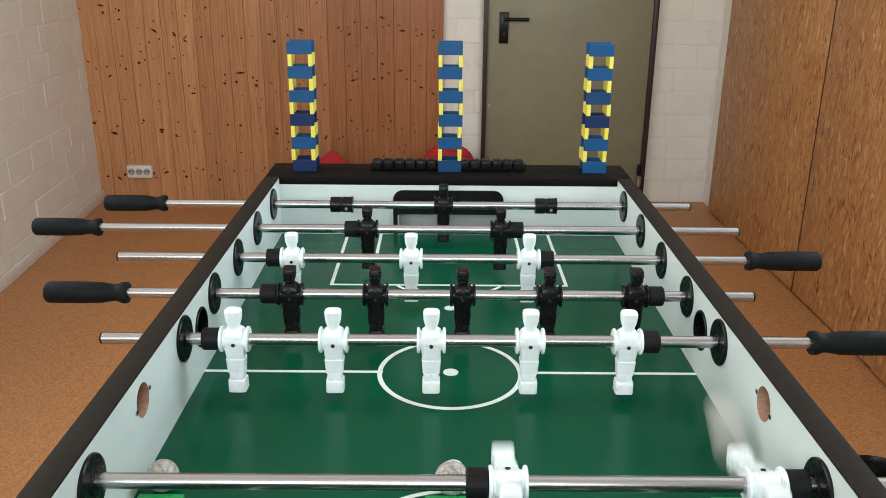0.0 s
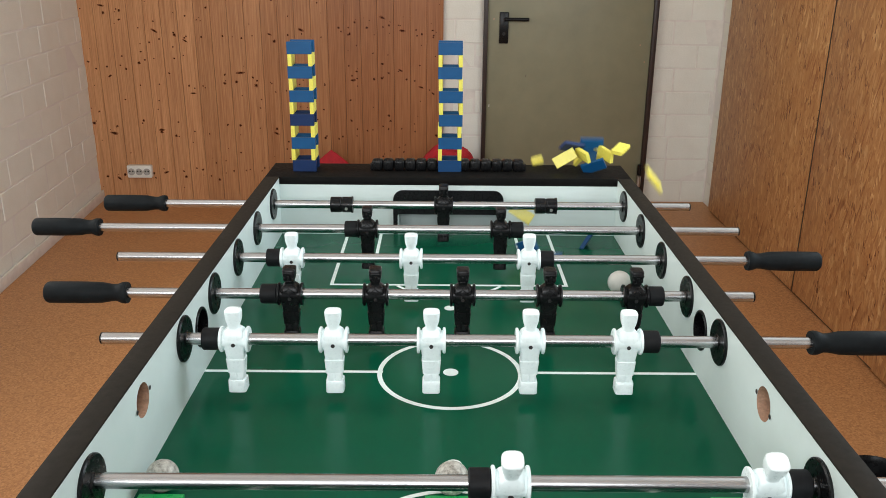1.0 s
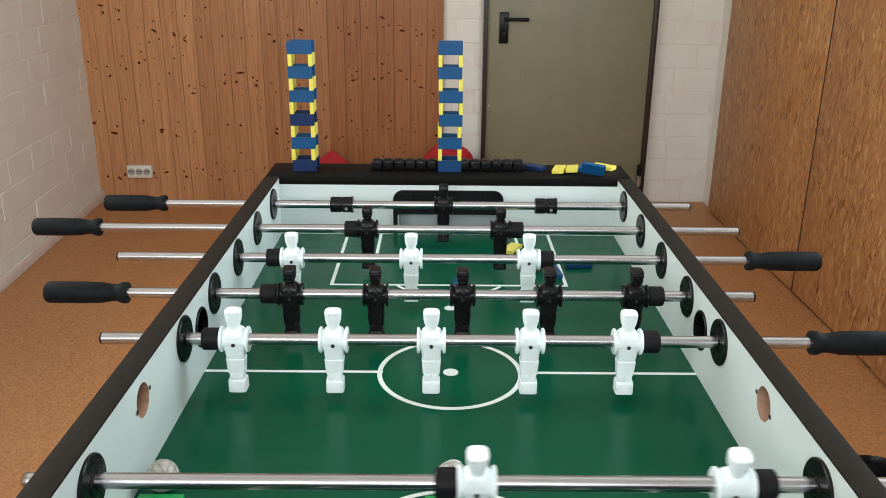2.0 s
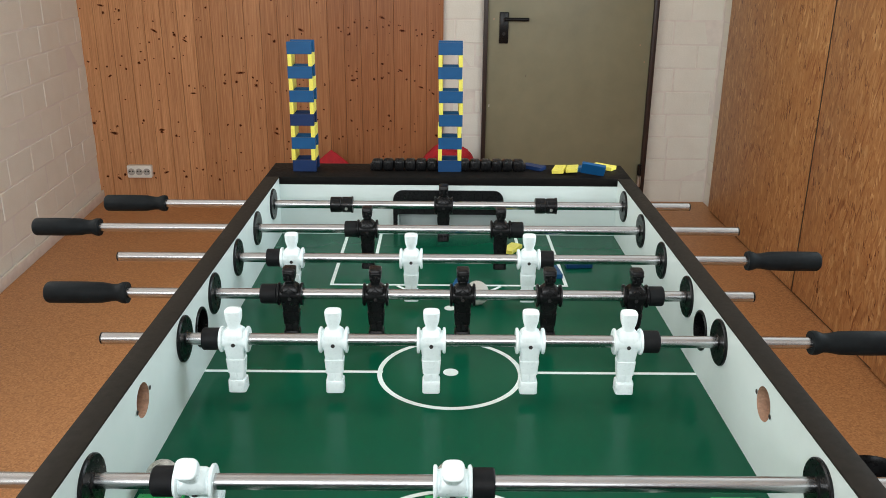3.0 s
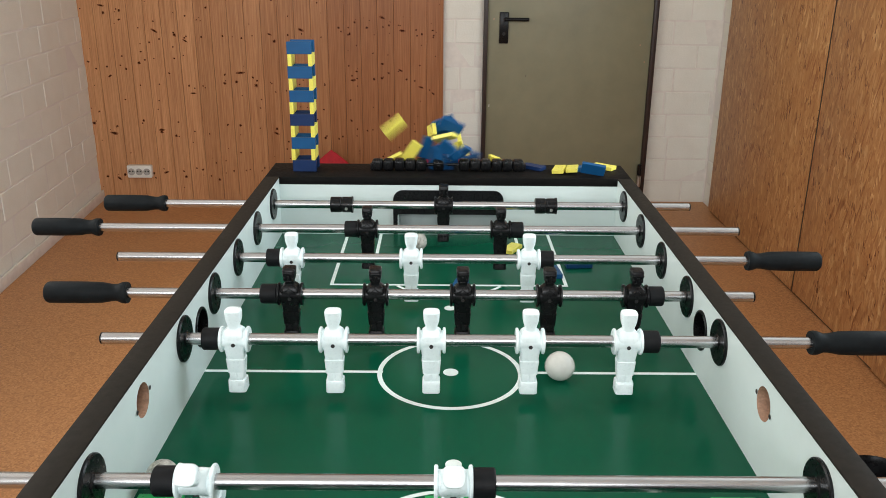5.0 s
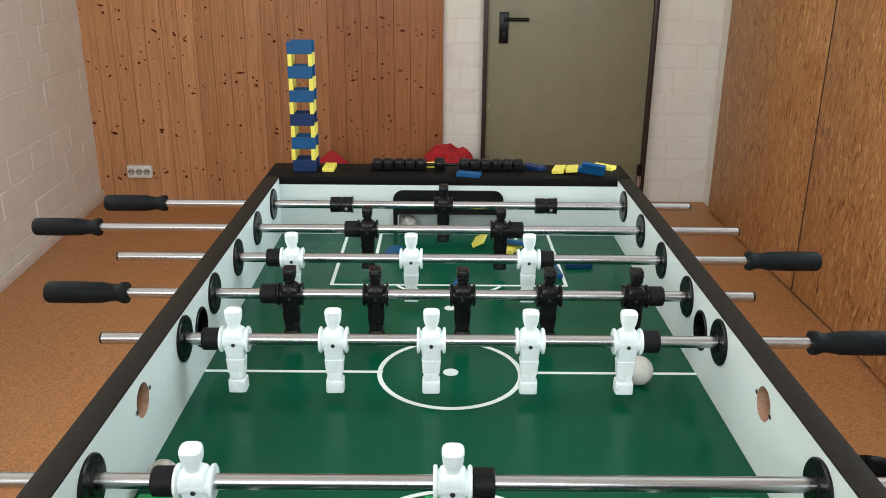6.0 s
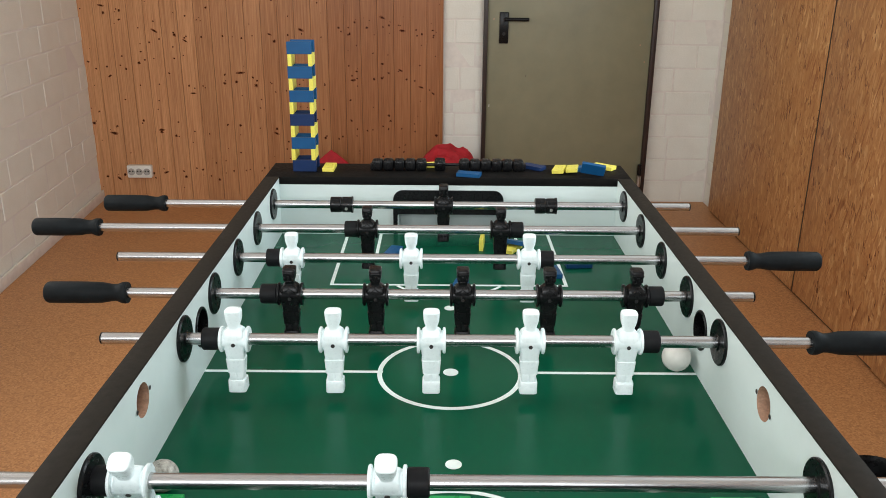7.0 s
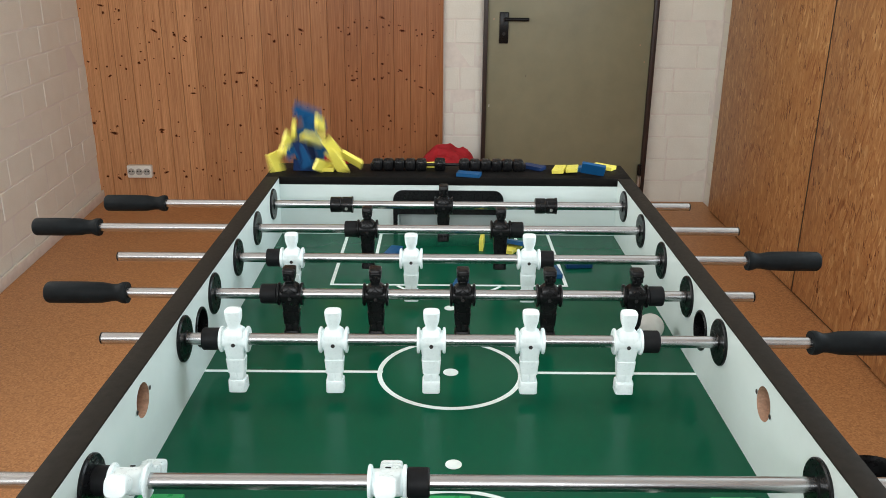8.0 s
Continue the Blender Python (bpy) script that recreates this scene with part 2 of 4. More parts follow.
def loft(sections, power=4.0, seg=20, bm=None, mat=0):
    """Rounded rectangles (z, half width, half depth, shift in y) joined along z."""
    tmp = bmesh.new()
    rings = []
    for z, hx, hy, oy in sections:
        ring = []
        for k in range(seg):
            a = 2 * math.pi * (k + 0.5) / seg
            c, s = math.cos(a), math.sin(a)
            ring.append(tmp.verts.new((hx * math.copysign(abs(c) ** (2 / power), c), oy + hy * math.copysign(abs(s) ** (2 / power), s), z)))
        rings.append(ring)
    for a, b in zip(rings, rings[1:]):
        for k in range(seg):
            j = (k + 1) % seg
            tmp.faces.new((a[k], a[j], b[j], b[k]))
    tmp.faces.new(rings[0])
    tmp.faces.new(rings[-1][::-1])
    return join(tmp, bm, None, mat)


def plate_with_holes(u0, u1, v0, v1, thick, holes, seg=32):
    """A board in the plane of its first two axes, with round holes (u, v, radius) right through; the bores get material 1."""
    bm = bmesh.new()
    cuts = [u0]
    for a, b in zip(holes, holes[1:]):
        cuts.append((a[0] + b[0]) / 2)
    cuts.append(u1)

    def quad(pts, mat=0):
        f = bm.faces.new([bm.verts.new(p) for p in pts])
        f.material_index = mat

    for (cu, cv, r), a, b in zip(holes, cuts, cuts[1:]):
        angles = sorted({2 * math.pi * k / seg for k in range(seg)} | {math.atan2(y - cv, x - cu) % (2 * math.pi) for x in (a, b) for y in (v0, v1)})
        outer, inner = [], []
        for t in angles:
            c, s = math.cos(t), math.sin(t)
            far = min(((b - cu) / c if c > 1e-9 else (a - cu) / c if c < -1e-9 else 9e9), ((v1 - cv) / s if s > 1e-9 else (v0 - cv) / s if s < -1e-9 else 9e9))
            outer.append((cu + far * c, cv + far * s))
            inner.append((cu + r * c, cv + r * s))
        for k in range(len(angles)):
            j = (k + 1) % len(angles)
            for w in (0, thick):
                quad([(*inner[k], w), (*outer[k], w), (*outer[j], w), (*inner[j], w)])
            quad([(*inner[k], 0), (*inner[j], 0), (*inner[j], thick), (*inner[k], thick)], 1)
    for p, q in (((u0, v0), (u1, v0)), ((u1, v0), (u1, v1)), ((u1, v1), (u0, v1)), ((u0, v1), (u0, v0))):
        quad([(*p, 0), (*q, 0), (*q, thick), (*p, thick)])
    bmesh.ops.remove_doubles(bm, verts=bm.verts, dist=1e-6)
    return bm


# ---- room ----
WALL_Y, RIGHT_X, SOUTH_Y, TOP = 3.590, 1.46, -3.4, 2.75
LEFT_TURN = 3.7  # the left wall stands slightly out of square


def structure(ob, label):
    return tagged(ob, label, kind="structure")


floor = structure(part("floor", box((4.6, 9.4, 0.06), (-0.25, -0.6, -0.03)), CORK), "orange-brown cork floor with fine speckle")
ceiling = structure(part("ceiling", box((4.6, 9.4, 0.1), (-0.25, -0.6, TOP + 0.05)), CEILING), "plain white ceiling")
wall_north = structure(part("wall_north", box((4.4, 0.2, TOP), (-0.25, WALL_Y + 0.112, TOP / 2)), MORTAR), "white painted masonry wall behind the door")


def wall_with_window(name, w, h, x0, x1, z0, z1, thick):
    """A wall along x with one window opening through it."""
    bm = bmesh.new()
    box((x0 + w / 2, thick, h), ((x0 - w / 2) / 2, 0, h / 2), bm=bm)
    box((w / 2 - x1, thick, h), ((x1 + w / 2) / 2, 0, h / 2), bm=bm)
    box((x1 - x0, thick, z0), ((x0 + x1) / 2, 0, z0 / 2), bm=bm)
    box((x1 - x0, thick, h - z1), ((x0 + x1) / 2, 0, (h + z1) / 2), bm=bm)
    return structure(part(name, bm, BROWN_WALL if name == "wall_south" else PLASTER, smooth=False), "plain plastered wall with a window opening")


wall_south = wall_with_window("wall_south", 4.4, TOP, -1.18, 0.84, 1.52, 2.58, 0.2)
wall_south.matrix_basis = pose(-0.25, SOUTH_Y - 0.1, 0)
# left wall: pivot at its far end
left_far = Vector((-1.920, WALL_Y, 0))
LEFT = Matrix.Translation(left_far) @ pose(0, 0, 0, 0, 0, 90 + LEFT_TURN)
wall_west = wall_with_window("wall_west", 9.2, TOP, 0.3, 2.3, 1.02, 2.46, 0.2)
wall_west.matrix_basis = LEFT @ pose(-4.5, 0.112, 0)
skirting = structure(part("baseboard", box((3.0, 0.012, 0.055), (0, 0, 0.0275), 0.003), MORTAR), "low white painted baseboard")
skirting.matrix_basis = LEFT @ pose(-1.52, 0.0, 0)
# unseen opening, added to hold the east fill light
wall_east = wall_with_window("wall_east", 9.2, TOP, 0.40, 1.80, 1.02, 2.46, 0.2)
wall_east.matrix_basis = pose(RIGHT_X + 0.124, -0.6, 0, 0, 0, 90)


def block_mesh(w, h, d):
    me = bpy.data.meshes.new("block")
    bm = box((w, d, h), bevel=0.0045, seg=2)
    bm.to_mesh(me)
    bm.free()
    me.materials.append(BLOCK)
    return me


def lay_blocks(wall, m, length, height, bw, bh, seed, widths=(1, 1, 1, 0.5)):
    """Painted blocks in running bond, slightly proud of their joints; x runs along the wall."""
    rng = random.Random(seed)
    made = {}
    row = 0
    z = 0.0
    while z < height:
        x = -(row % 2) * bw / 2 - rng.uniform(0, bw * 0.35)
        while x < length:
            w = bw * rng.choice(widths)
            a, b = max(x, 0), min(x + w, length)
            x += w
            if b - a < 0.03:
                continue
            key = round(b - a, 2)
            me = made.setdefault(key, block_mesh(key - 0.0045, bh - 0.0045, 0.012))
            ob = new("block", me)
            ob.parent = wall
            ob.matrix_basis = m @ pose((a + b) / 2, rng.uniform(-0.0018, 0.0018), z + bh / 2, rng.uniform(-0.5, 0.5), 0, rng.uniform(-0.35, 0.35))
        z += bh
        row += 1


# wooden panelling of single boards on the far wall
panelling = structure(empty("wall_panelling"), "varnished knotty spruce tongue-and-groove wall panelling")
BOARDS, x0, x1 = 22, -1.94, -0.006
bw = (x1 - x0) / BOARDS
board_me = bpy.data.meshes.new("board")
bm = bmesh.new()
box((bw - 0.0012, 0.018, TOP), (0, 0, TOP / 2), 0.0011, bm, seg=2)
bm.to_mesh(board_me)
bm.free()
lit_boards = []
for mat in (LIT_WOOD_3, LIT_WOOD_2, LIT_WOOD_1, WOOD):
    lit_boards.append(board_me.copy())
    lit_boards[-1].materials.append(mat)
# palest beside the masonry: the wall's light gradient is put into the board colour
LIT_STEP = (0,) * 7 + (1,) * 4 + (2,) * 4 + (3,) * 7
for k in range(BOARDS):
    ob = new("board", lit_boards[LIT_STEP[k]])
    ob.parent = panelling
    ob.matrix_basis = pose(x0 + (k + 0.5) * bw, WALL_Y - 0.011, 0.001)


def knots_of(k, board):
    """Branch knots of one board: small round ones in whorls that neighbouring boards share, slanting spike knots, and two densely knotted boards."""
    rng = random.Random(100 + k)
    shared = random.Random(40 + k // 4)
    bm = bmesh.new()
    spots = []
    first, gap = shared.uniform(0.05, 0.25), shared.uniform(0.24, 0.31)
    dense = k in (16, 18)
    z = first
    while z < 2.4:
        zz = z + rng.uniform(-0.012, 0.012)
        if rng.random() < 0.85:
            spots.append((rng.uniform(-0.8, 0.8), zz, rng.uniform(0.0026, 0.0060), rng.uniform(0.75, 1.2), 0))
        if rng.random() < 0.40:
            spots.append((rng.uniform(-0.8, 0.8), zz + rng.uniform(-0.02, 0.02), rng.uniform(0.0018, 0.0038), 1.0, 0))
        if rng.random() < (0.5 if k % 5 in (1, 4) else 0.10):
            spots.append((rng.uniform(-0.5, 0.5), zz + rng.uniform(-0.05, 0.05), rng.uniform(0.0028, 0.0050), rng.uniform(1.8, 3.4), rng.uniform(-35, 35)))
        z += gap * rng.uniform(0.93, 1.07)
    for _ in range(34 if dense else 13):
        spots.append((rng.choice((-0.55, 0.5)) + rng.uniform(-0.2, 0.2) if dense else rng.uniform(-0.85, 0.85), rng.uniform(0.05, 2.4), rng.uniform(0.0014, 0.0046 if dense else 0.0034), rng.uniform(1, 1.6), rng.uniform(-40, 40)))
    for u, z, r, long, slant in spots:
        at = (u * (bw / 2 - 0.006 - r), 0, z)
        hw, seg = r * long, 12
        hw = min(hw, 0.019)
        for grow, lift, mat in ((1.6, 0.0091, 0), (1.0, 0.0093, 1)):
            turn = Euler((0, radians(slant), 0)).to_matrix()
            top = []
            for q in range(seg):
                c, s_ = math.cos(2 * math.pi * q / seg), math.sin(2 * math.pi * q / seg)
                j = rng.uniform(0.68, 1.25)
                v = turn @ Vector((c * hw * grow * j, 0, s_ * r * grow * j))
                top.append((v.x + at[0], v.z + at[2]))
            ring_top = [bm.verts.new((max(-bw / 2 + 0.003, min(bw / 2 - 0.003, x)), -lift, zz)) for x, zz in top]
            ring_low = [bm.verts.new((v.co.x, -0.0088, v.co.z)) for v in ring_top]
            bm.faces.new(ring_top).material_index = mat
            for q in range(seg):
                bm.faces.new((ring_top[q], ring_top[q - 1], ring_low[q - 1], ring_low[q])).material_index = mat
    ob = part("knots", bm, (KNOT_RING, KNOT), board, "dark round and slanting knots", smooth=False)
    ob["kind"] = "stuff"


for k, board in enumerate(list(panelling.children)):
    knots_of(k, board)
part("edge_batten", box((0.020, 0.024, TOP), (x1 - 0.010, WALL_Y - 0.013, TOP / 2), 0.002), WOOD, panelling)
part("groove_backing", box((x1 - x0, 0.003, TOP), ((x0 + x1) / 2, WALL_Y + 0.0005, TOP / 2)), WOOD, panelling)

# the door with its frame
door = structure(empty("door_1", pose(0.655, WALL_Y, 0)), "closed olive-grey steel door with black lever handle in a dark brown frame")
part("door_leaf", box((0.872, 0.05, 2.02), (0.0085, 0.005, 1.018), 0.004), DOOR_PAINT, door)
for sx, w in ((-0.4375, 0.022), (0.4565, 0.026)):
    part("frame_post", box((w, 0.07, 2.06), (sx, -0.006, 1.03), 0.003), FRAME_PAINT, door)
part("frame_head", box((0.918, 0.07, 0.03), (0.0095, -0.006, 2.075), 0.003), FRAME_PAINT, door)
plate = part("handle_plate", box((0.048, 0.012, 0.162), (-0.342, -0.028, 0.961), 0.004), BLACK_PLASTIC, door, "black lever handle plate")
lever = bmesh.new()
rod_mesh(0.0085, -0.062, -0.030, "y", (-0.334, 0, 1.006), lever)
rod_mesh(0.0095, -0.342, -0.212, "x", (0, -0.056, 1.006), lever)
part("lever", lever, BLACK_PLASTIC, plate)
keyhole = part("keyhole", lathe([(-0.036, 0), (-0.036, 0.008), (-0.033, 0.009)], 16, "y", (-0.342, 0, 0.93)), DARK_HOLE, plate)
for z, mat in ((0.20, BLACK_PLASTIC), (0.135, DULL_METAL)):
    part("hinge", rod_mesh(0.012, z - 0.03, z + 0.03, "z", (0.436, -0.045, 0)), mat, door)

for x, z, w, h, mat in ((-0.410, 0.547, 0.004, 0.014, SOCKET_WHITE), (0.388, 0.876, 0.006, 0.007, RAW_WOOD), (0.418, 0.788, 0.007, 0.006, RAW_WOOD), (-0.395, 1.005, 0.010, 0.005, RAW_WOOD), (-0.215, 0.71, 0.003, 0.012, FRAME_PAINT)):
    part("paint_chip", box((w, 0.0006, h), (x, -0.0203, z), 0.0002), mat, door)

# OSB boards along the right side; the masonry shows beyond their far end
for y0, y1, off in ((2.257, 3.430, 0.0), (1.5385, 2.243, 0.0015), (1.27, 1.5365, -0.006)):
    bm = box((0.018, y1 - y0, 2.5), (0, 0, 1.25), 0.0015)
    ob = part("osb_board", bm, OSB)
    ob.matrix_basis = pose(RIGHT_X + off + 0.009, (y0 + y1) / 2, 0.010)
    tagged(ob, "tall raw oriented strand board panel lining the wall", "wall panel", "strand boards along the wall", "structure")
# this baseboard is an added dark strip, painting the shadow gap under the boards
gap_shade = structure(part("baseboard", box((0.010, 2.12, 0.0096), (RIGHT_X + 0.014, 2.36, 0.0048)), FRAME_PAINT), "dark strip painting the shadow gap under the strand boards")
# added dark fill that stands for the shade in the open seam
part("seam_strip", box((0.014, 0.0136, 2.48), (RIGHT_X + 0.0105, 2.25, 1.252)), FRAME_PAINT, gap_shade)


def power_strip():
    thing = tagged(empty("wall_socket", pose(-1.691, WALL_Y - 0.021, 0.170)), "white triple power socket fixed on the wood panelling", "power socket")
    part("housing", box((0.136, 0.034, 0.070), (0, -0.017, 0), 0.006), SOCKET_WHITE, thing)
    for k in (-1, 0, 1):
        s = part("socket_well", lathe([(-0.0355, 0.0195), (-0.0375, 0.0185), (-0.0375, 0.0165), (-0.035, 0.016), (-0.0345, 0)], 24, "y", (k * 0.043, 0, 0)), SOCKET_SHADE, thing)
        holes = bmesh.new()
        for q in (-1, 1):
            lathe([(-0.036, 0), (-0.036, 0.0045), (-0.0345, 0.0045)], 12, "y", (k * 0.043 + q * 0.008, 0, 0.003), holes)
        part("pin_hole", holes, DARK_HOLE, s)


power_strip()


# ---- the table ----
FIELD, RAIL, IN_X, OUT_X, END_Y, FAR_Y, ROD_Z = 0.80, 0.92, 0.34, 0.368, 0.6, 0.7145, 0.885
ROD_Y = [(4.5 - k) * 0.15 for k in range(9)]
table = tagged(empty("foosball_table", pose(0, 0, 0)), "black foosball table with green pitch and white inner walls", "foosball table")


def build_table():
    part("pitch", box((IN_X * 2, END_Y * 2, 0.016), (0, 0, FIELD - 0.008)), PITCH, table, "green laminate playing surface with white lines", smooth=False)
    for s in (-1, 1):
        holes = [(-0.230, ROD_Z, 0.0195), (0.0015, 0.866, 0.0245)]
        bm = plate_with_holes(-0.7, END_Y, FIELD - 0.02, RAIL - 0.003, 0.030, holes)
        # plate axes: u along the table, v up, thickness outwards
        bmesh.ops.transform(bm, matrix=Matrix(((0, 0, s, s * IN_X), (1, 0, 0, 0), (0, 1, 0, 0), (0, 0, 0, 1))), verts=bm.verts)
        wall = part("side_wall", bm, (LINING, RAW_WOOD), table, "white laminated inner side wall", smooth=False)
        part("side_rail", box((OUT_X - IN_X, 1.2, 0.003), (s * (IN_X + OUT_X) / 2, 0.0, RAIL - 0.0015), 0.0006), BLACK_RAIL, table)
        part("side_panel", box((0.003, 1.4145, 0.28), (s * (OUT_X - 0.0015), 0.00725, RAIL - 0.156), 0.0005), BLACK_RAIL, table)
        for dy, dz in ((-0.0215, -0.0035), (0.0215, 0.0035)):
            part("screw_hole", lathe([(-0.0006, 0.0030), (-0.0006, 0), (0.001, 0), (0.001, 0.0030)], 12, "x", (s * IN_X, -0.23 + dy, ROD_Z + dz)), DARK_HOLE, wall)
        for k in (1, 2, 3, 4, 5, 7):
            b = bmesh.new()
            lathe([(0.0, 0.0), (0.0, 0.030), (0.0025, 0.030), (0.0038, 0.0285), (0.0040, 0.0110), (0.0055, 0.0098), (0.0055, 0)], 40, "x", (0, 0, 0), b)
            sag = (0.0035, 0.0055) if k == 7 else (0, 0)
            m = Matrix.Translation((s * IN_X, ROD_Y[k] - sag[0], ROD_Z - sag[1])) @ Matrix.Diagonal((-s, 1, 1, 1))
            bmesh.ops.transform(b, matrix=m, verts=b.verts)
            part("rod_bearing", b, BLACK_PLASTIC, table, "black plastic rod bearing disc")
        b = bmesh.new()
        lathe([(0.0, 0.0245), (0.0, 0.0278), (0.0015, 0.0278), (0.0025, 0.0265), (0.0025, 0.0245), (-0.05, 0.0225), (-0.055, 0)], 40, "x", (0, 0, 0), b)
        bmesh.ops.transform(b, matrix=Matrix.Translation((s * IN_X, 0.0015, 0.866)) @ Matrix.Diagonal((-s, 1, 1, 1)), verts=b.verts)
        part("ball_entry_cup", b, BLACK_PLASTIC, table, "black plastic ball entry cup")
    # far end: white wall with the goal mouth, black end rail
    gx, gz = 0.100, 0.892
    for s in (-1, 1):
        ew = box((IN_X - gx, 0.012, RAIL - 0.016 - FIELD), (s * (IN_X + gx) / 2, END_Y + 0.006, (RAIL - 0.016 + FIELD) / 2))
        part("end_wall", ew, LINING, table, "white laminated end wall", smooth=False)
    part("end_wall", box((2 * gx, 0.012, RAIL - 0.016 - gz), (0, END_Y + 0.006, (RAIL - 0.016 + gz) / 2)), LINING, table, smooth=False)
    part("end_rail", box((2 * OUT_X, FAR_Y - END_Y, 0.016), (0, (FAR_Y + END_Y) / 2, RAIL - 0.008), 0.0012), DIM_RAIL, table, "black end rail")
    part("end_panel", box((2 * OUT_X, 0.003, 0.28), (0, FAR_Y - 0.0015, RAIL - 0.157)), BLACK_RAIL, table)
    # goal: rounded black frame and a pale box behind
    g = bmesh.new()
    n = 10

    def outline(hx, top, r):
        pts = [(-hx, FIELD + 0.001)]
        for k in range(n + 1):
            a = math.pi - math.pi / 2 * k / n
            pts.append((-hx + r + r * math.cos(a), top - r + r * math.sin(a)))
        return pts + [(-x, z) for x, z in pts[::-1]]

    o, i = outline(0.1115, 0.8940, 0.02), outline(0.1030, 0.8440, 0.004)
    ends = []
    for pts in (o, i):
        ends.append([[g.verts.new((x, y, z)) for x, z in pts] for y in (END_Y - 0.0035, END_Y + 0.004)])
    for k in range(len(o) - 1):
        (of, ob_), (jf, jb) = ends
        g.faces.new((of[k], of[k + 1], jf[k + 1], jf[k]))
        g.faces.new((of[k], of[k + 1], ob_[k + 1], ob_[k]))
        g.faces.new((jf[k], jf[k + 1], jb[k + 1], jb[k]))
    part("goal_frame", g, BLACK_PLASTIC, table, "black rounded goal frame")
    part("goal_back", box((0.222, 0.004, 0.15), (0, 0.655, 0.80)), LINING, table, "white goal back panel", smooth=False)
    for s in (-1, 1):
        part("goal_side", box((0.004, 0.04, 0.15), (s * 0.111, 0.633, 0.80)), LINING, table, smooth=False)
    part("goal_floor", box((0.226, 0.052, 0.004), (0, 0.6265, 0.728)), BLACK_PLASTIC, table, smooth=False)
    # body and legs
    part("cabinet_floor", box((2 * OUT_X - 0.008, 1.40, 0.016), (0, 0.005, 0.63)), BLACK_RAIL, table)
    part("near_panel", box((2 * OUT_X - 0.008, 0.018, 0.28), (0, -0.69, 0.765)), BLACK_RAIL, table)
    part("near_rail", box((2 * OUT_X, 0.1, 0.016), (0, -0.652, RAIL - 0.008), 0.001), BLACK_RAIL, table)
    for sx in (-1, 1):
        for y in (-0.60, 0.62):
            part("leg", box((0.09, 0.09, 0.622), (sx * 0.31, y, 0.311), 0.006), BLACK_RAIL, table)


def ring(r0, r1, cx, cy, a0=0.0, a1=360.0, seg=64, z=FIELD, h=0.0005):
    bm = bmesh.new()
    rows = []
    for k in range(seg + 1):
        a = radians(a0 + (a1 - a0) * k / seg)
        c, s = math.cos(a), math.sin(a)
        rows.append([bm.verts.new((cx + r * c, cy + r * s, z + q)) for r, q in ((r1, 0), (r1, h), (r0, h), (r0, 0))])
    for a, b in zip(rows, rows[1:]):
        for k in range(3):
            bm.faces.new((a[k], a[k + 1], b[k + 1], b[k]))
    return bm


def build_lines():
    pitch_ob = [o for o in table.children if o.name.startswith("pitch")][0]

    def line(xa, ya, xb, yb, w=0.006):
        size = (max(abs(xb - xa), w), max(abs(yb - ya), w), 0.001)
        part("line", box(size, ((xa + xb) / 2, (ya + yb) / 2, FIELD)), LINE, pitch_ob, smooth=False)

    line(-IN_X, 0, -0.094, 0)
    line(0.094, 0, IN_X, 0)
    part("centre_circle", ring(0.0940, 0.1005, -0.001, -0.001), LINE, pitch_ob)
    part("centre_spot", lathe([(FIELD, 0.0105), (FIELD + 0.0005, 0.0105), (FIELD + 0.0005, 0)], 32, "z"), LINE, pitch_ob)
    for s in (-1, 1):
        line(-0.2075, s * 0.322, 0.2075, s * 0.322)
        for q in (-1, 1):
            line(q * 0.2045, s * 0.3255, q * 0.2045, s * END_Y)
            line(q * 0.137, s * 0.4455, q * 0.137, s * END_Y)
        line(-0.140, s * 0.442, 0.140, s * 0.442)
        arc = ring(0.109, 0.1145, 0, s * 0.385, *((217, 323) if s > 0 else (37, 143)))
        part("penalty_arc", arc, LINE, pitch_ob)
        part("penalty_spot", lathe([(FIELD, 0.0095), (FIELD + 0.0005, 0.0095), (FIELD + 0.0005, 0)], 32, "z", (0.001, s * 0.2225, 0)), LINE, pitch_ob)


build_table()
build_lines()


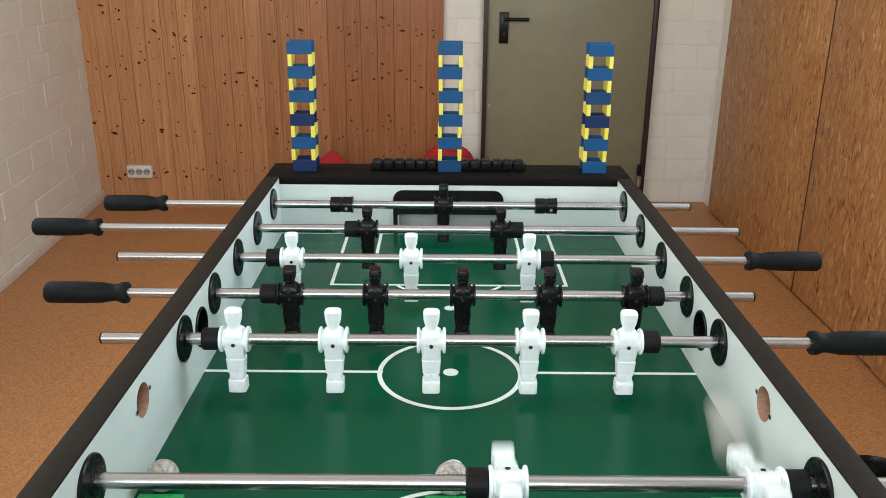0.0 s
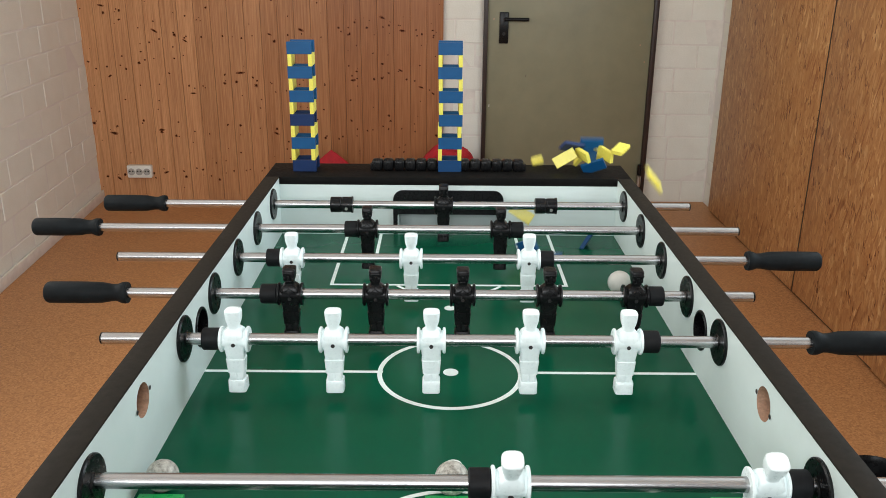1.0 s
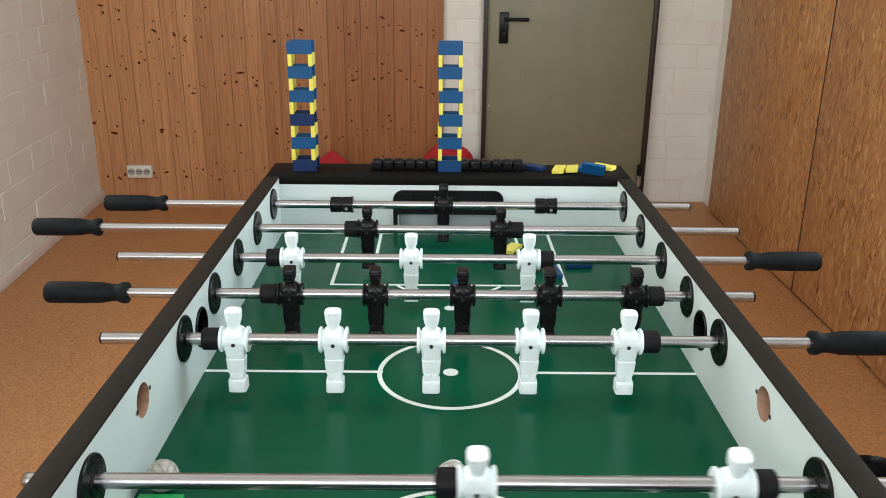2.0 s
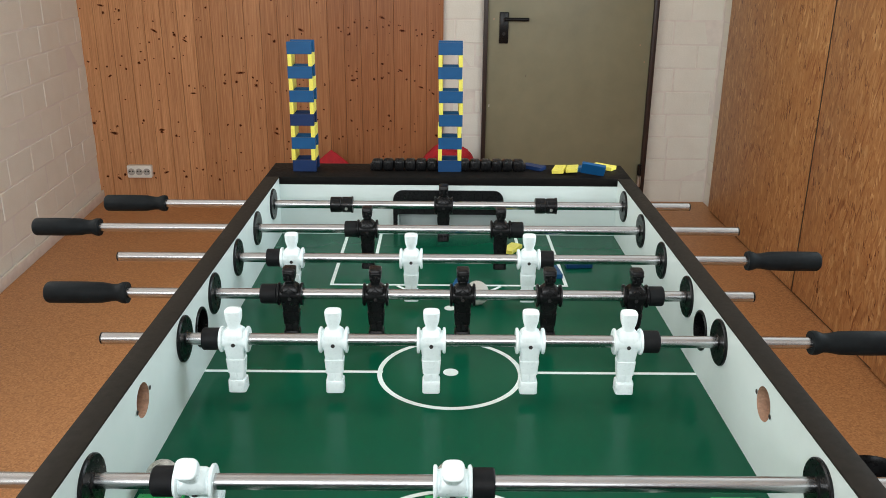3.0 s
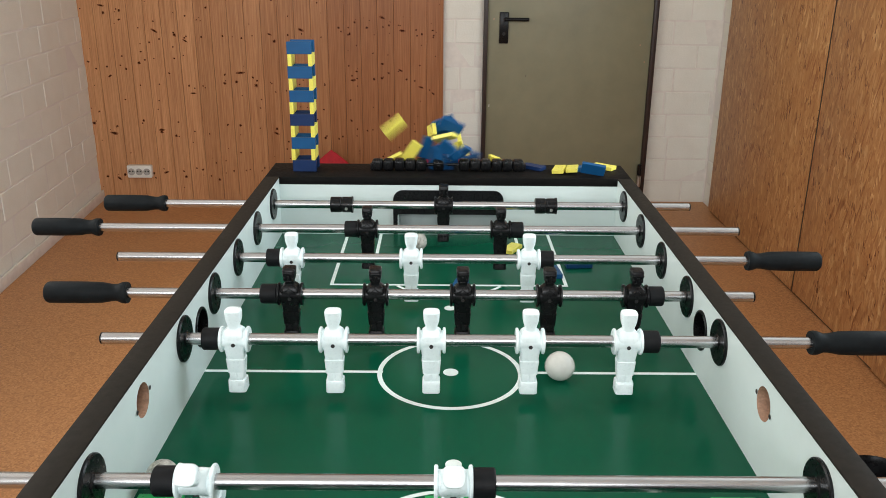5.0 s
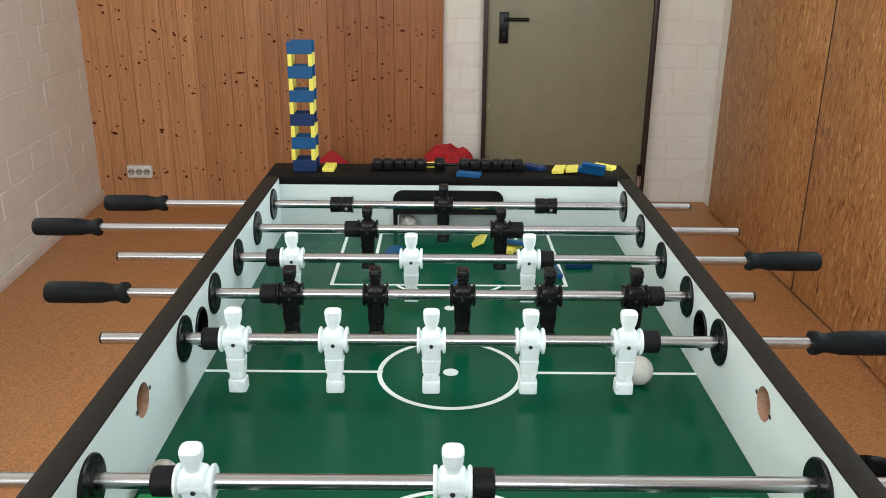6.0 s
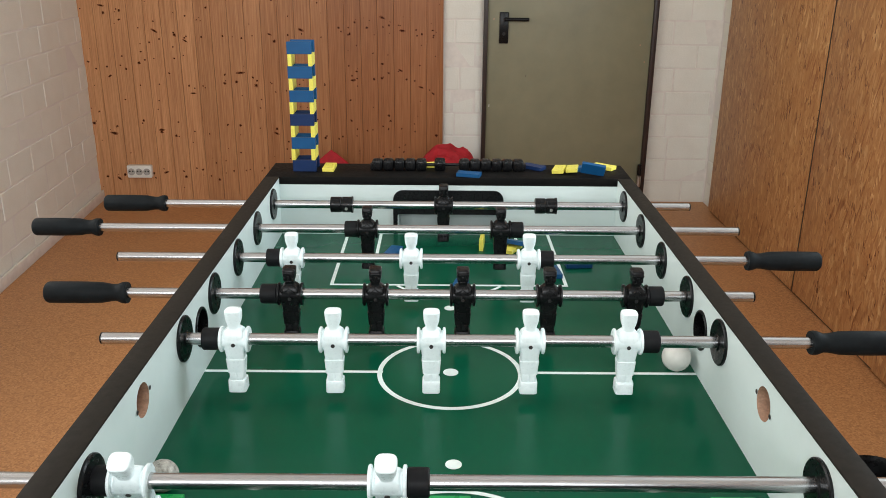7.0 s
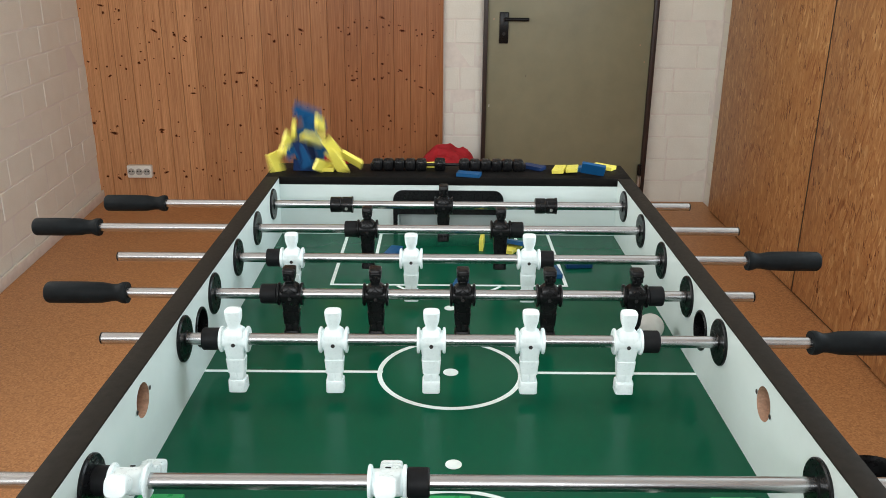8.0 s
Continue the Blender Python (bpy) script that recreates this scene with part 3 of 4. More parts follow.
def figure_mesh(name, mats, face):
    """A table football figure round its rod (the x axis), feet down; it faces +y."""
    bm = bmesh.new()
    loft([(-0.0712, 0.0110, 0.0108, 0.001), (-0.0704, 0.0115, 0.0113, 0.001), (-0.0560, 0.0114, 0.0100, 0.0), (-0.0545, 0.0111, 0.0092, 0.0), (-0.0540, 0.0094, 0.0072, 0.0),
          (-0.0450, 0.0096, 0.0070, 0.0), (-0.0445, 0.0109, 0.0080, 0.0), (-0.0268, 0.0122, 0.0092, 0.0), (-0.0256, 0.0123, 0.0093, 0.0), (-0.0250, 0.0112, 0.0082, 0.0),
          (-0.0120, 0.0126, 0.0108, 0.0), (0.0, 0.0135, 0.0124, 0.0), (0.0080, 0.0135, 0.0120, 0.0), (0.0130, 0.0118, 0.0100, 0.0), (0.0160, 0.0085, 0.0080, 0.0), (0.0172, 0.0066, 0.0068, 0.0)],
         7.0, 28, bm)
    w = 0.88 if face else 1.0
    loft([(0.0140, 0.0092 * w, 0.0084, 0.0), (0.0165, 0.0076 * w, 0.0076, 0.0), (0.0195, 0.0073 * w, 0.0075, 0.0), (0.0220, 0.0079 * w, 0.0083, 0.0005), (0.0250, 0.0091 * w, 0.0094, 0.001), (0.0290, 0.0099 * w, 0.0101, 0.001), (0.0340, 0.0103 * w, 0.0103, 0.001),
          (0.0380, 0.0105 * w, 0.0103, 0.0005), (0.0398, 0.0102 * w, 0.0100, 0.0), (0.0407, 0.0095 * w, 0.0093, 0.0), (0.0411, 0.0080 * w, 0.0078, 0.0)], 5.0 if face else 3.2, 28, bm)
    lathe([(-0.0150, 0), (-0.0150, 0.0126), (0.0150, 0.0126), (0.0150, 0)], 28, "x", (0, 0, 0), bm)
    for s in (-1, 1):
        lathe([(s * 0.0140, 0.0), (s * 0.0142, 0.0150), (s * 0.0152, 0.0166), (s * 0.0172, 0.0168), (s * 0.0182, 0.0155), (s * 0.0182, 0.0078)], 32, "x", (0, 0, 0), bm)
    # shins and shoes stand a little proud, front and back, with a groove between
    for q in (-1, 1):
        for f in (-1, 1):
            box((0.0078, 0.0016, 0.0125), (q * 0.0046, f * 0.0074, -0.0495), 0.0006, bm)
            box((0.0096, 0.0016, 0.0120), (q * 0.0057, 0.0005 + f * 0.0098, -0.0632), 0.0006, bm)
    for y in (-0.0137, 0.0127):
        lathe([(y, 0), (y, 0.0026), (y + 0.001, 0.0028)], 6, "y", (0, 0, -0.003), bm, 1)
    if face:
        box((0.0036, 0.0050, 0.0085), (0, 0.0112, 0.0285), 0.0010, bm)
        box((0.0165, 0.0040, 0.0030), (0, 0.0108, 0.0345), 0.0008, bm)
        box((0.0085, 0.0034, 0.0020), (0, 0.0104, 0.0232), 0.0007, bm)
        for q in (-1, 1):
            box((0.0040, 0.0026, 0.0050), (q * 0.0058, 0.0104, 0.0268), 0.0010, bm)
        for s in (-1, 1):
            box((0.011, 0.0018, 0.0014), (s * 0.0042, 0.0117, 0.0090), 0.0005, bm, Euler((0, s * 0.65, 0)).to_matrix().to_4x4())
    me = bpy.data.meshes.new(name)
    bmesh.ops.recalc_face_normals(bm, faces=bm.faces)
    bm.to_mesh(me)
    bm.free()
    for m in mats:
        me.materials.append(m)
    me.shade_smooth()
    me.set_sharp_from_angle(angle=radians(30))
    return me


WHITE_FIG = figure_mesh("figure_white", (WHITE_PLASTIC, DARK_HOLE), False)
BLACK_FIG = figure_mesh("figure_black", (BLACK_PLASTIC, DARK_HOLE), True)


def player_rod(k, white, figures, bumpers, ends, handle_side, x=0.0, stops=()):
    """A rod with its figures, rubber bumpers and handle; all places along the rod."""
    word = "white" if white else "black"
    count = {1: "one", 2: "two", 3: "three", 5: "five"}[len(figures)]
    thing = tagged(empty("player_rod", pose(x, ROD_Y[k], ROD_Z)), f"steel foosball rod with {count} {word} {'players' if len(figures) > 1 else 'player'} and black handle", "foosball rod", "rods across the foosball table")
    lo, hi = ends
    rod_lo, rod_hi = (lo, hi - 0.11) if handle_side > 0 else (lo + 0.11, hi)
    bm = rod_mesh(0.0077, rod_lo, rod_hi, "x")
    part("rod", bm, STEEL, thing)
    end = lo if handle_side > 0 else hi
    out = -1 if handle_side > 0 else 1
    part("end_cap", lathe([(end - out * 0.0005, 0.0076), (end + out * 0.0010, 0.0074), (end + out * 0.0018, 0.0060), (end + out * 0.0018, 0)], 28, "x"), BLACK_PLASTIC, thing)
    for fx in figures:
        f = new("figure", WHITE_FIG if white else BLACK_FIG)
        f.parent = thing
        f.matrix_basis = pose(fx, 0, 0, 0, 0, 0 if white else 180)
        f["label"] = f"{word} plastic foosball figure"
    for a, b in bumpers:
        bm = lathe([(a, 0.0077), (a, 0.0130), (a + 0.0015, 0.0143), (b - 0.0015, 0.0143), (b, 0.0130), (b, 0.0077)], 32, "x")
        part("bumper", bm, BLACK_RUBBER, thing, "black rubber bumper")
    for a, b in stops:
        m = (a + b) / 2
        bm = lathe([(a, 0.0077), (a, 0.0142), (a + 0.001, 0.0150), (m - 0.002, 0.0150), (m - 0.001, 0.0140), (m + 0.001, 0.0140), (m + 0.002, 0.0150), (b - 0.003, 0.0150), (b - 0.003, 0.0160), (b, 0.0160), (b, 0.0077)], 32, "x")
        s = part("stop_ring", bm, BLACK_PLASTIC, thing, "black clamped stop ring")
        part("set_screw", lathe([(-0.0165, 0), (-0.0165, 0.003), (-0.014, 0.003)], 12, "y", (m + (b - a) * 0.22, 0, -0.004)), DULL_METAL, s)
    h = handle_side
    tip = hi if h > 0 else lo
    prof = [(0.0, 0.0), (0.0, 0.0125), (0.002, 0.0145), (0.005, 0.0155), (0.050, 0.0158), (0.080, 0.0150), (0.094, 0.0125), (0.101, 0.0122), (0.108, 0.0150), (0.113, 0.0158), (0.1165, 0.0150), (0.1165, 0.0077)]
    bm = lathe([(tip - h * d, r) for d, r in prof], 36, "x")
    part("handle", bm, GRIP, thing, "dark rubber grip handle")
    return thing


player_rod(1, False, [-0.0099], [], (-0.662, 0.466), -1, stops=[(-0.2276, -0.1847), (0.167, 0.2087)])
player_rod(2, False, [-0.1442, 0.0906], [(-0.1842, -0.1625), (0.1089, 0.1305)], (-0.732, 0.511), -1)
player_rod(3, True, [-0.2521, -0.0621, 0.1258], [(-0.2925, -0.2704), (0.1441, 0.1655)], (-0.530, 0.592), 1)
player_rod(4, False, [-0.2297, -0.1076, 0.0168, 0.1404, 0.2639], [(-0.2720, -0.2480), (0.2822, 0.3040)], (-0.579, 0.434), -1)
player_rod(5, True, [-0.2749, -0.1498, -0.0262, 0.0987, 0.2221], [(-0.3150, -0.2932), (0.2404, 0.2620)], (-0.443, 0.5715), 1)
ROD_7 = player_rod(7, True, [-0.1200, 0.1200], [(-0.1594, -0.1383), (0.1383, 0.1594)], (-0.540, 0.712), 1, x=0.171)


def cup_holder():
    thing = tagged(empty("cup_holder", pose(0.449, -0.288, 0.80)), "round black plastic cup holder on the table side", "cup holder")
    part("cup", lathe([(-0.05, 0), (-0.05, 0.030), (0.03, 0.035), (0.034, 0.037), (0.036, 0.035), (0.03, 0.032), (-0.045, 0.027), (-0.045, 0)], 36, "z"), BLACK_PLASTIC, thing)
    part("bracket", box((0.05, 0.03, 0.012), (-0.052, 0, 0.0), 0.002), BLACK_PLASTIC, thing)


cup_holder()
part("entry_funnel", lathe([(-0.390, 0), (-0.390, 0.022), (-0.372, 0.026)], 32, "x", (0, -0.010, 0.868)), BLACK_PLASTIC, table)


# ---- red cloth bundles on the floor by the far wall ----
def red_bundle(name, label, x, y, shape, seed):
    """A heap of cloth: a rounded solid pressed into shape, with folds."""
    bm = bmesh.new()
    bmesh.ops.create_icosphere(bm, subdivisions=6, radius=1.0)
    for v in bm.verts:
        p = v.co.copy()
        fold = abs(noise.noise(p * 1.5 + Vector((0, seed, 3)))) * 0.16 + abs(noise.noise(p * 3.6 + Vector((seed, 5, 0)))) * 0.09
        v.co = shape(p, 1.06 - fold)
    ob = part(name, bm, RED_CLOTH)
    ob.matrix_basis = pose(x, y, 0.0)
    tagged(ob, label, "cloth")


def mound(p, k):
    z = max(p.z, 0.0) ** 0.55 * 0.362 * k
    lean = 0.04 * (p.x > 0.45) * (p.x - 0.45)
    return Vector((math.copysign(abs(p.x) ** 0.8, p.x) * 0.212 * k, p.y * 0.13 * k, max(z - lean - 0.17 * max(-p.x - 0.1, 0), 0.0)))


def tent(p, k):
    h = max(p.z, 0.0)
    wide = 0.40 * (1 - h) ** 0.97 + 0.003
    a = math.atan2(p.y, p.x)
    return Vector((math.cos(a) * wide, math.sin(a) * wide * 0.32, h * 0.333 * (1 - 0.02 * abs(noise.noise(p * 3)))))


red_bundle("cloth_bag", "crumpled red cloth bag lying on the cork floor", 0.000, 3.36, mound, 3.0)
red_bundle("fabric_cover", "peaked red cloth heap on the cork floor", -0.600, 3.40, tent, 8.0)


# ---- scoring beads on the end rail ----
def score_counter():
    thing = tagged(empty("score_counter", pose(0, 0.661, RAIL)), "row of black rounded scoring beads on the end rail", "score counter")
    part("bead_rod", rod_mesh(0.003, -0.160, 0.158, "x", (0, 0, 0.0122)), BLACK_PLASTIC, thing)
    for x in (-0.158, 0.157):
        part("bead_rod_holder", box((0.006, 0.010, 0.0155), (x, 0, 0.0077), 0.0015), BLACK_PLASTIC, thing)
    me = None
    beads = []
    for x in (-0.1460, -0.1240, -0.1010, -0.0787, -0.0563, -0.0337, 0.0328, 0.0549, 0.0769, 0.0997, 0.1218, 0.1437):
        if me is None:
            bm = box((0.0222, 0.0244, 0.0244), bevel=0.0062, seg=4)
            for s in (-1, 1):
                lathe([(s * 0.0108, 0.0045), (s * 0.0114, 0.0075), (s * 0.0106, 0.0085)], 20, "x", (0, 0, 0), bm)
            lathe([(-0.0126, 0), (-0.0126, 0.0052), (-0.0120, 0.0062)], 20, "y", (0, 0, 0), bm)
            ob = part("bead", bm, BLACK_PLASTIC, thing)
            me = ob.data
        else:
            ob = new("bead", me)
            ob.parent = thing
        ob.matrix_basis = pose(x, 0, 0.0122, (len(beads) * 17) % 7 - 3)
        beads.append(ob)
    return beads


BEADS = score_counter()


# ---- balls ----
def ball(label, r, material, at):
    bm = bmesh.new()
    bmesh.ops.create_uvsphere(bm, u_segments=40, v_segments=24, radius=r)
    ob = part("ball", bm, material)
    ob.matrix_basis = pose(*at)
    return tagged(ob, label, "ball", "foosball balls")


START = [(0.306, -0.250, 0.82), (-0.0016, -0.2755, 0.8185), (-0.312, -0.2735, 0.8180)]
BALL_1 = ball("smooth off-white plastic ball kicked at the tower", 0.0200, BALL_WHITE, START[0])
BALL_2 = ball("speckled grey-white ball beside a green domino", 0.0185, STONE, START[1])
BALL_3 = ball("speckled grey-white ball beside a green domino", 0.0175, STONE, START[2])


# ---- dominoes ----
def brick_mesh(name, mat):
    me = bpy.data.meshes.new(name)
    bm = box((0.048, 0.0078, 0.0235), bevel=0.0006, seg=2)
    bm.to_mesh(me)
    bm.free()
    me.materials.append(mat)
    me.shade_smooth()
    me.set_sharp_from_angle(angle=radians(20))
    return me


BLUE_ME, DEEP_ME, NAVY_ME, YELLOW_ME, GREEN_ME = (brick_mesh(n, m) for n, m in (("blue_brick", BLUE), ("deep_blue_brick", DEEP_BLUE), ("navy_brick", DARK_BLUE), ("yellow_brick", YELLOW), ("green_brick", GREEN)))
FLAT = 90


def domino(me, m, label, group):
    ob = new("domino", me)
    ob.matrix_basis = m
    return tagged(ob, label, "domino", group)


for gx in (-0.308, -0.006, 0.296):
    for row in (0, 1):
        domino(GREEN_ME, pose(gx + 0.001 * row, -0.3035 - 0.0246 * row, FIELD + 0.0044, FLAT, 0, 0.6 * row), "bright green plastic domino lying flat on the pitch", "green dominoes on the pitch")

DARK_LAYERS = {0: (0, 4), 1: (), 2: (4,)}
DEEP_LAYERS = {0: (), 1: (0,), 2: (6,)}


def tower(which, cx, y_front, turn):
    """Crossed pairs on edge: blue along x, yellow along y, eleven layers."""
    rng = random.Random(which)
    made = {}
    base = Matrix.Translation((cx, y_front + 0.024, RAIL)) @ pose(0, 0, 0, 0, 0, turn)
    for i in range(11):
        jog = pose(rng.uniform(-0.0012, 0.0012), rng.uniform(-0.0012, 0.0012), 0.01185 + 0.0236 * i, 0, 0, rng.uniform(-1.6, 1.6))
        for j, s in enumerate((-1, 1)):
            if i % 2 == 0:
                me = NAVY_ME if i in DARK_LAYERS[which] else DEEP_ME if i in DEEP_LAYERS[which] else BLUE_ME
                m, word = pose(0, s * 0.0200, 0), "blue" if me is BLUE_ME else "dark blue"
            else:
                me, m, word = YELLOW_ME, pose(s * 0.0200, 0, 0, 0, 0, 90), "yellow"
            made[i, j] = domino(me, base @ jog @ m, f"{word} plastic domino stacked on edge in a tower", f"dominoes of tower {('one', 'two', 'three')[which]}")
    return made


TOWERS = [tower(0, -0.2950, 0.6415, 0.0), tower(1, 0.0030, 0.6465, 0.0), tower(2, 0.2990, 0.6430, 0.0)]


def floor_rest(rng, x, y):
    return pose(x, y, 0.0042, FLAT, 0, rng.uniform(0, 360))


def arc(rows, t0, a, t1, m, spin, axis, g=4.905):
    """Adds the rows of a free arc from pose a to pose m."""
    T, p0, p1 = t1 - t0, a.translation, m.translation
    qa, qb = a.to_quaternion(), m.to_quaternion()
    if qa.dot(qb) < 0:
        qb.negate()
    n = max(2, round(T * FPS / 2))
    for k in range(1, n + 1):
        s = k / n
        at = p0.lerp(p1, s)
        at.z = p0.z + (p1.z - p0.z + g * T * T) * s - g * T * T * s * s
        rows.append((t0 + T * s, Matrix.Translation(at) @ Matrix.Rotation(2 * math.pi * spin * s, 4, axis) @ qa.slerp(qb, s).to_matrix().to_4x4()))


def scatter(ob, t0, vias, t1, rest, rng, spin=0):
    """Stands until t0, goes through the given places while it tumbles, and comes to rest at t1."""
    start = ob.matrix_basis.copy()
    rows = [(0.0, start), (t0, start)]
    angles = [0.0, 0.0, 0.0]
    q = start.to_quaternion()
    for t, x, y, z, *turn in vias:
        if len(turn) == 3:
            angles = list(turn)
        elif not turn:
            angles = [a + rng.uniform(-38, 38) for a in angles]
        if len(turn) == 1 or z < FIELD + 0.0075:
            # sliding flat on the pitch
            turned = rest.copy()
            turned.translation = (0, 0, 0)
            rows.append((t, Matrix.Translation((x, y, FIELD + 0.0046)) @ pose(0, 0, 0, 0, 0, turn[0] if turn else (t1 - t) * 220) @ turned))
            continue
        rows.append((t, Matrix.Translation((x, y, z)) @ pose(0, 0, 0, *angles) @ q.to_matrix().to_4x4()))
    axis = Vector((rng.uniform(-1, 1), rng.uniform(-0.4, 0.4), rng.uniform(-0.5, 0.5))).normalized()
    arc(rows, rows[-1][0], rows[-1][1], t1, rest, spin, axis)
    rows.append((8.0, rest))
    walk(ob, rows)


def tower_three_falls():
    rng = random.Random(5)
    up, low = RAIL + 0.0042, FIELD + 0.0046
    T = TOWERS[2]
    fl = lambda x, y: floor_rest(rng, x, y)
    scatter(T[10, 0], 0.33, [(0.4, 0.291, 0.665, 1.170), (0.5, 0.280, 0.655, 1.112, 8, 6, -4), (0.6, 0.284, 0.67, 1.037), (0.7, 0.270, 0.68, 1.040)], 1.12, fl(0.27, 0.92), rng)
    scatter(T[10, 1], 0.33, [(0.4, 0.293, 0.705, 1.165), (0.5, 0.286, 0.690, 1.104, 12, -7, 6), (0.6, 0.310, 0.70, 1.032), (0.7, 0.310, 0.72, 1.02)], 1.12, fl(0.31, 0.98), rng)
    scatter(T[9, 0], 0.36, [(0.4, 0.276, 0.665, 1.128), (0.5, 0.245, 0.655, 1.111, 0, -32, 6), (0.6, 0.202, 0.655, 1.041), (0.7, 0.176, 0.665, 0.960), (0.8, 0.164, 0.69, 0.955), (0.9, 0.176, 0.705, 0.950), (1.0, 0.190, 0.720, 0.929, 0, 75, 0)], 1.30, fl(0.10, 1.15), rng)
    scatter(T[9, 1], 0.36, [(0.4, 0.321, 0.665, 1.128), (0.5, 0.325, 0.655, 1.108, 0, 30, 0), (0.6, 0.331, 0.655, 1.051), (0.7, 0.342, 0.655, 0.981), (0.8, 0.369, 0.655, 1.004), (0.9, 0.395, 0.655, 0.997), (1.0, 0.426, 0.655, 0.905)], 1.30, fl(0.60, 0.80), rng)
    scatter(T[8, 0], 0.31, [(0.4, 0.290, 0.662, 1.100), (0.5, 0.287, 0.640, 1.098, 10, -4, 0), (0.6, 0.290, 0.60, 0.975), (0.7, 0.262, 0.575, 0.933), (0.8, 0.234, 0.550, 0.845), (0.9, 0.214, 0.470, 0.812)], 1.05, pose(0.1890, 0.3790, low, FLAT, 0, 95), rng)
    scatter(T[8, 1], 0.31, [(0.4, 0.297, 0.69, 1.10), (0.5, 0.298, 0.675, 1.098, -6, 5, 0), (0.6, 0.285, 0.62, 0.995), (0.7, 0.279, 0.585, 0.926), (0.8, 0.240, 0.550, 0.835), (0.9, 0.196, 0.530, 0.814), (1.0, 0.150, 0.480, 0.818),
                           (1.1, 0.112, 0.425, 0.815), (1.2, 0.080, 0.385, 0.810), (1.3, 0.0545, 0.343, 0.806), (1.4, 0.0425, 0.326, low), (1.5, 0.0220, 0.316, low, 55), (1.58, 0.0190, 0.3110, low, 10)], 1.62, pose(0.0180, 0.3095, low, FLAT, 0, 76), rng)
    scatter(T[7, 0], 0.36, [(0.4, 0.274, 0.662, 1.085), (0.5, 0.250, 0.655, 1.073, 0, 30, 10), (0.6, 0.206, 0.63, 0.965), (0.7, 0.195, 0.61, 0.935), (0.8, 0.175, 0.590, 0.965), (0.9, 0.160, 0.570, 0.930), (1.0, 0.143, 0.540, 0.865)], 1.10, pose(0.1231, 0.5046, low, FLAT, 0, 60), rng)
    scatter(T[7, 1], 0.38, [(0.5, 0.333, 0.655, 1.052, 0, -18, -8), (0.6, 0.369, 0.655, 0.952), (0.7, 0.392, 0.655, 0.880)], 1.05, fl(0.52, 0.70), rng)
    scatter(T[6, 0], 0.5, [(0.6, 0.311, 0.61, 0.966), (0.7, 0.311, 0.575, 0.910), (0.8, 0.304, 0.550, 0.852), (0.9, 0.297, 0.535, 0.819), (1.0, 0.273, 0.535, 0.810), (1.1, 0.274, 0.535, 0.831), (1.2, 0.277, 0.535, 0.849), (1.3, 0.275, 0.535, 0.825), (1.4, 0.262, 0.500, 0.815), (1.5, 0.258, 0.480, low), (1.6, 0.249, 0.447, low, 30), (1.67, 0.2420, 0.4250, low, 8)], 1.70, pose(0.2400, 0.4190, low, FLAT, 0, 4), rng)
    scatter(T[6, 1], 0.5, [(0.6, 0.290, 0.72, 1.02), (0.7, 0.275, 0.76, 1.02)], 1.18, fl(0.24, 1.42), rng)
    scatter(T[5, 0], 0.50, [(0.6, 0.262, 0.655, 1.035), (0.7, 0.262, 0.655, 1.005), (0.8, 0.259, 0.655, 0.998), (0.9, 0.241, 0.655, 0.957), (1.0, 0.240, 0.660, 0.948), (1.1, 0.229, 0.665, 0.930)], 1.18, pose(0.2285, 0.6530, up + 0.002, FLAT - 5, 0, 74), rng)
    scatter(T[5, 1], 0.50, [(0.6, 0.333, 0.655, 1.030), (0.7, 0.335, 0.655, 0.999), (0.8, 0.335, 0.655, 0.993), (0.9, 0.336, 0.655, 0.981), (1.0, 0.352, 0.655, 0.969), (1.1, 0.377, 0.66, 0.965), (1.2, 0.404, 0.665, 0.931)], 1.55, fl(0.58, 0.95), rng)
    scatter(T[4, 0], 0.80, [(0.9, 0.294, 0.655, 0.984), (1.0, 0.254, 0.665, 0.971), (1.1, 0.228, 0.68, 0.938), (1.2, 0.199, 0.685, 0.930)], 1.32, pose(0.1785, 0.6790, up, FLAT, 0, -38), rng)
    scatter(T[4, 1], 0.82, [(0.9, 0.300, 0.72, 0.975)], 1.30, fl(0.44, 1.33), rng)
    scatter(T[3, 0], 0.84, [(0.9, 0.273, 0.660, 0.980), (1.0, 0.274, 0.655, 0.957), (1.1, 0.266, 0.655, 0.951), (1.2, 0.262, 0.655, 0.937)], 1.28, pose(0.2555, 0.6550, up + 0.003, FLAT - 6, 3, 78), rng)
    scatter(T[3, 1], 0.84, [(0.9, 0.330, 0.660, 0.972), (1.0, 0.324, 0.665, 0.956), (1.1, 0.333, 0.675, 0.949), (1.2, 0.332, 0.68, 0.942)], 1.36, pose(0.3260, 0.6850, up, FLAT, 0, -38), rng)
    scatter(T[2, 0], 0.90, [(1.0, 0.29, 0.70, 0.950)], 1.40, fl(0.20, 1.05), rng)
    scatter(T[2, 1], 0.90, [(1.0, 0.31, 0.74, 0.945)], 1.40, fl(0.30, 1.62), rng)
    scatter(T[1, 0], 0.92, [(1.0, 0.275, 0.70, 0.945)], 1.44, fl(0.12, 0.98), rng)
    scatter(T[1, 1], 0.92, [(1.0, 0.315, 0.71, 0.945)], 1.44, fl(0.40, 0.95), rng)
    scatter(T[0, 0], 0.92, [(1.0, 0.298, 0.648, 0.9340)], 1.14, pose(0.2935, 0.6250, RAIL + 0.0142, 22, 8, -8), rng)
    scatter(T[0, 1], 0.95, [], 1.18, pose(0.2830, 0.6700, up, FLAT, 0, 10), rng)


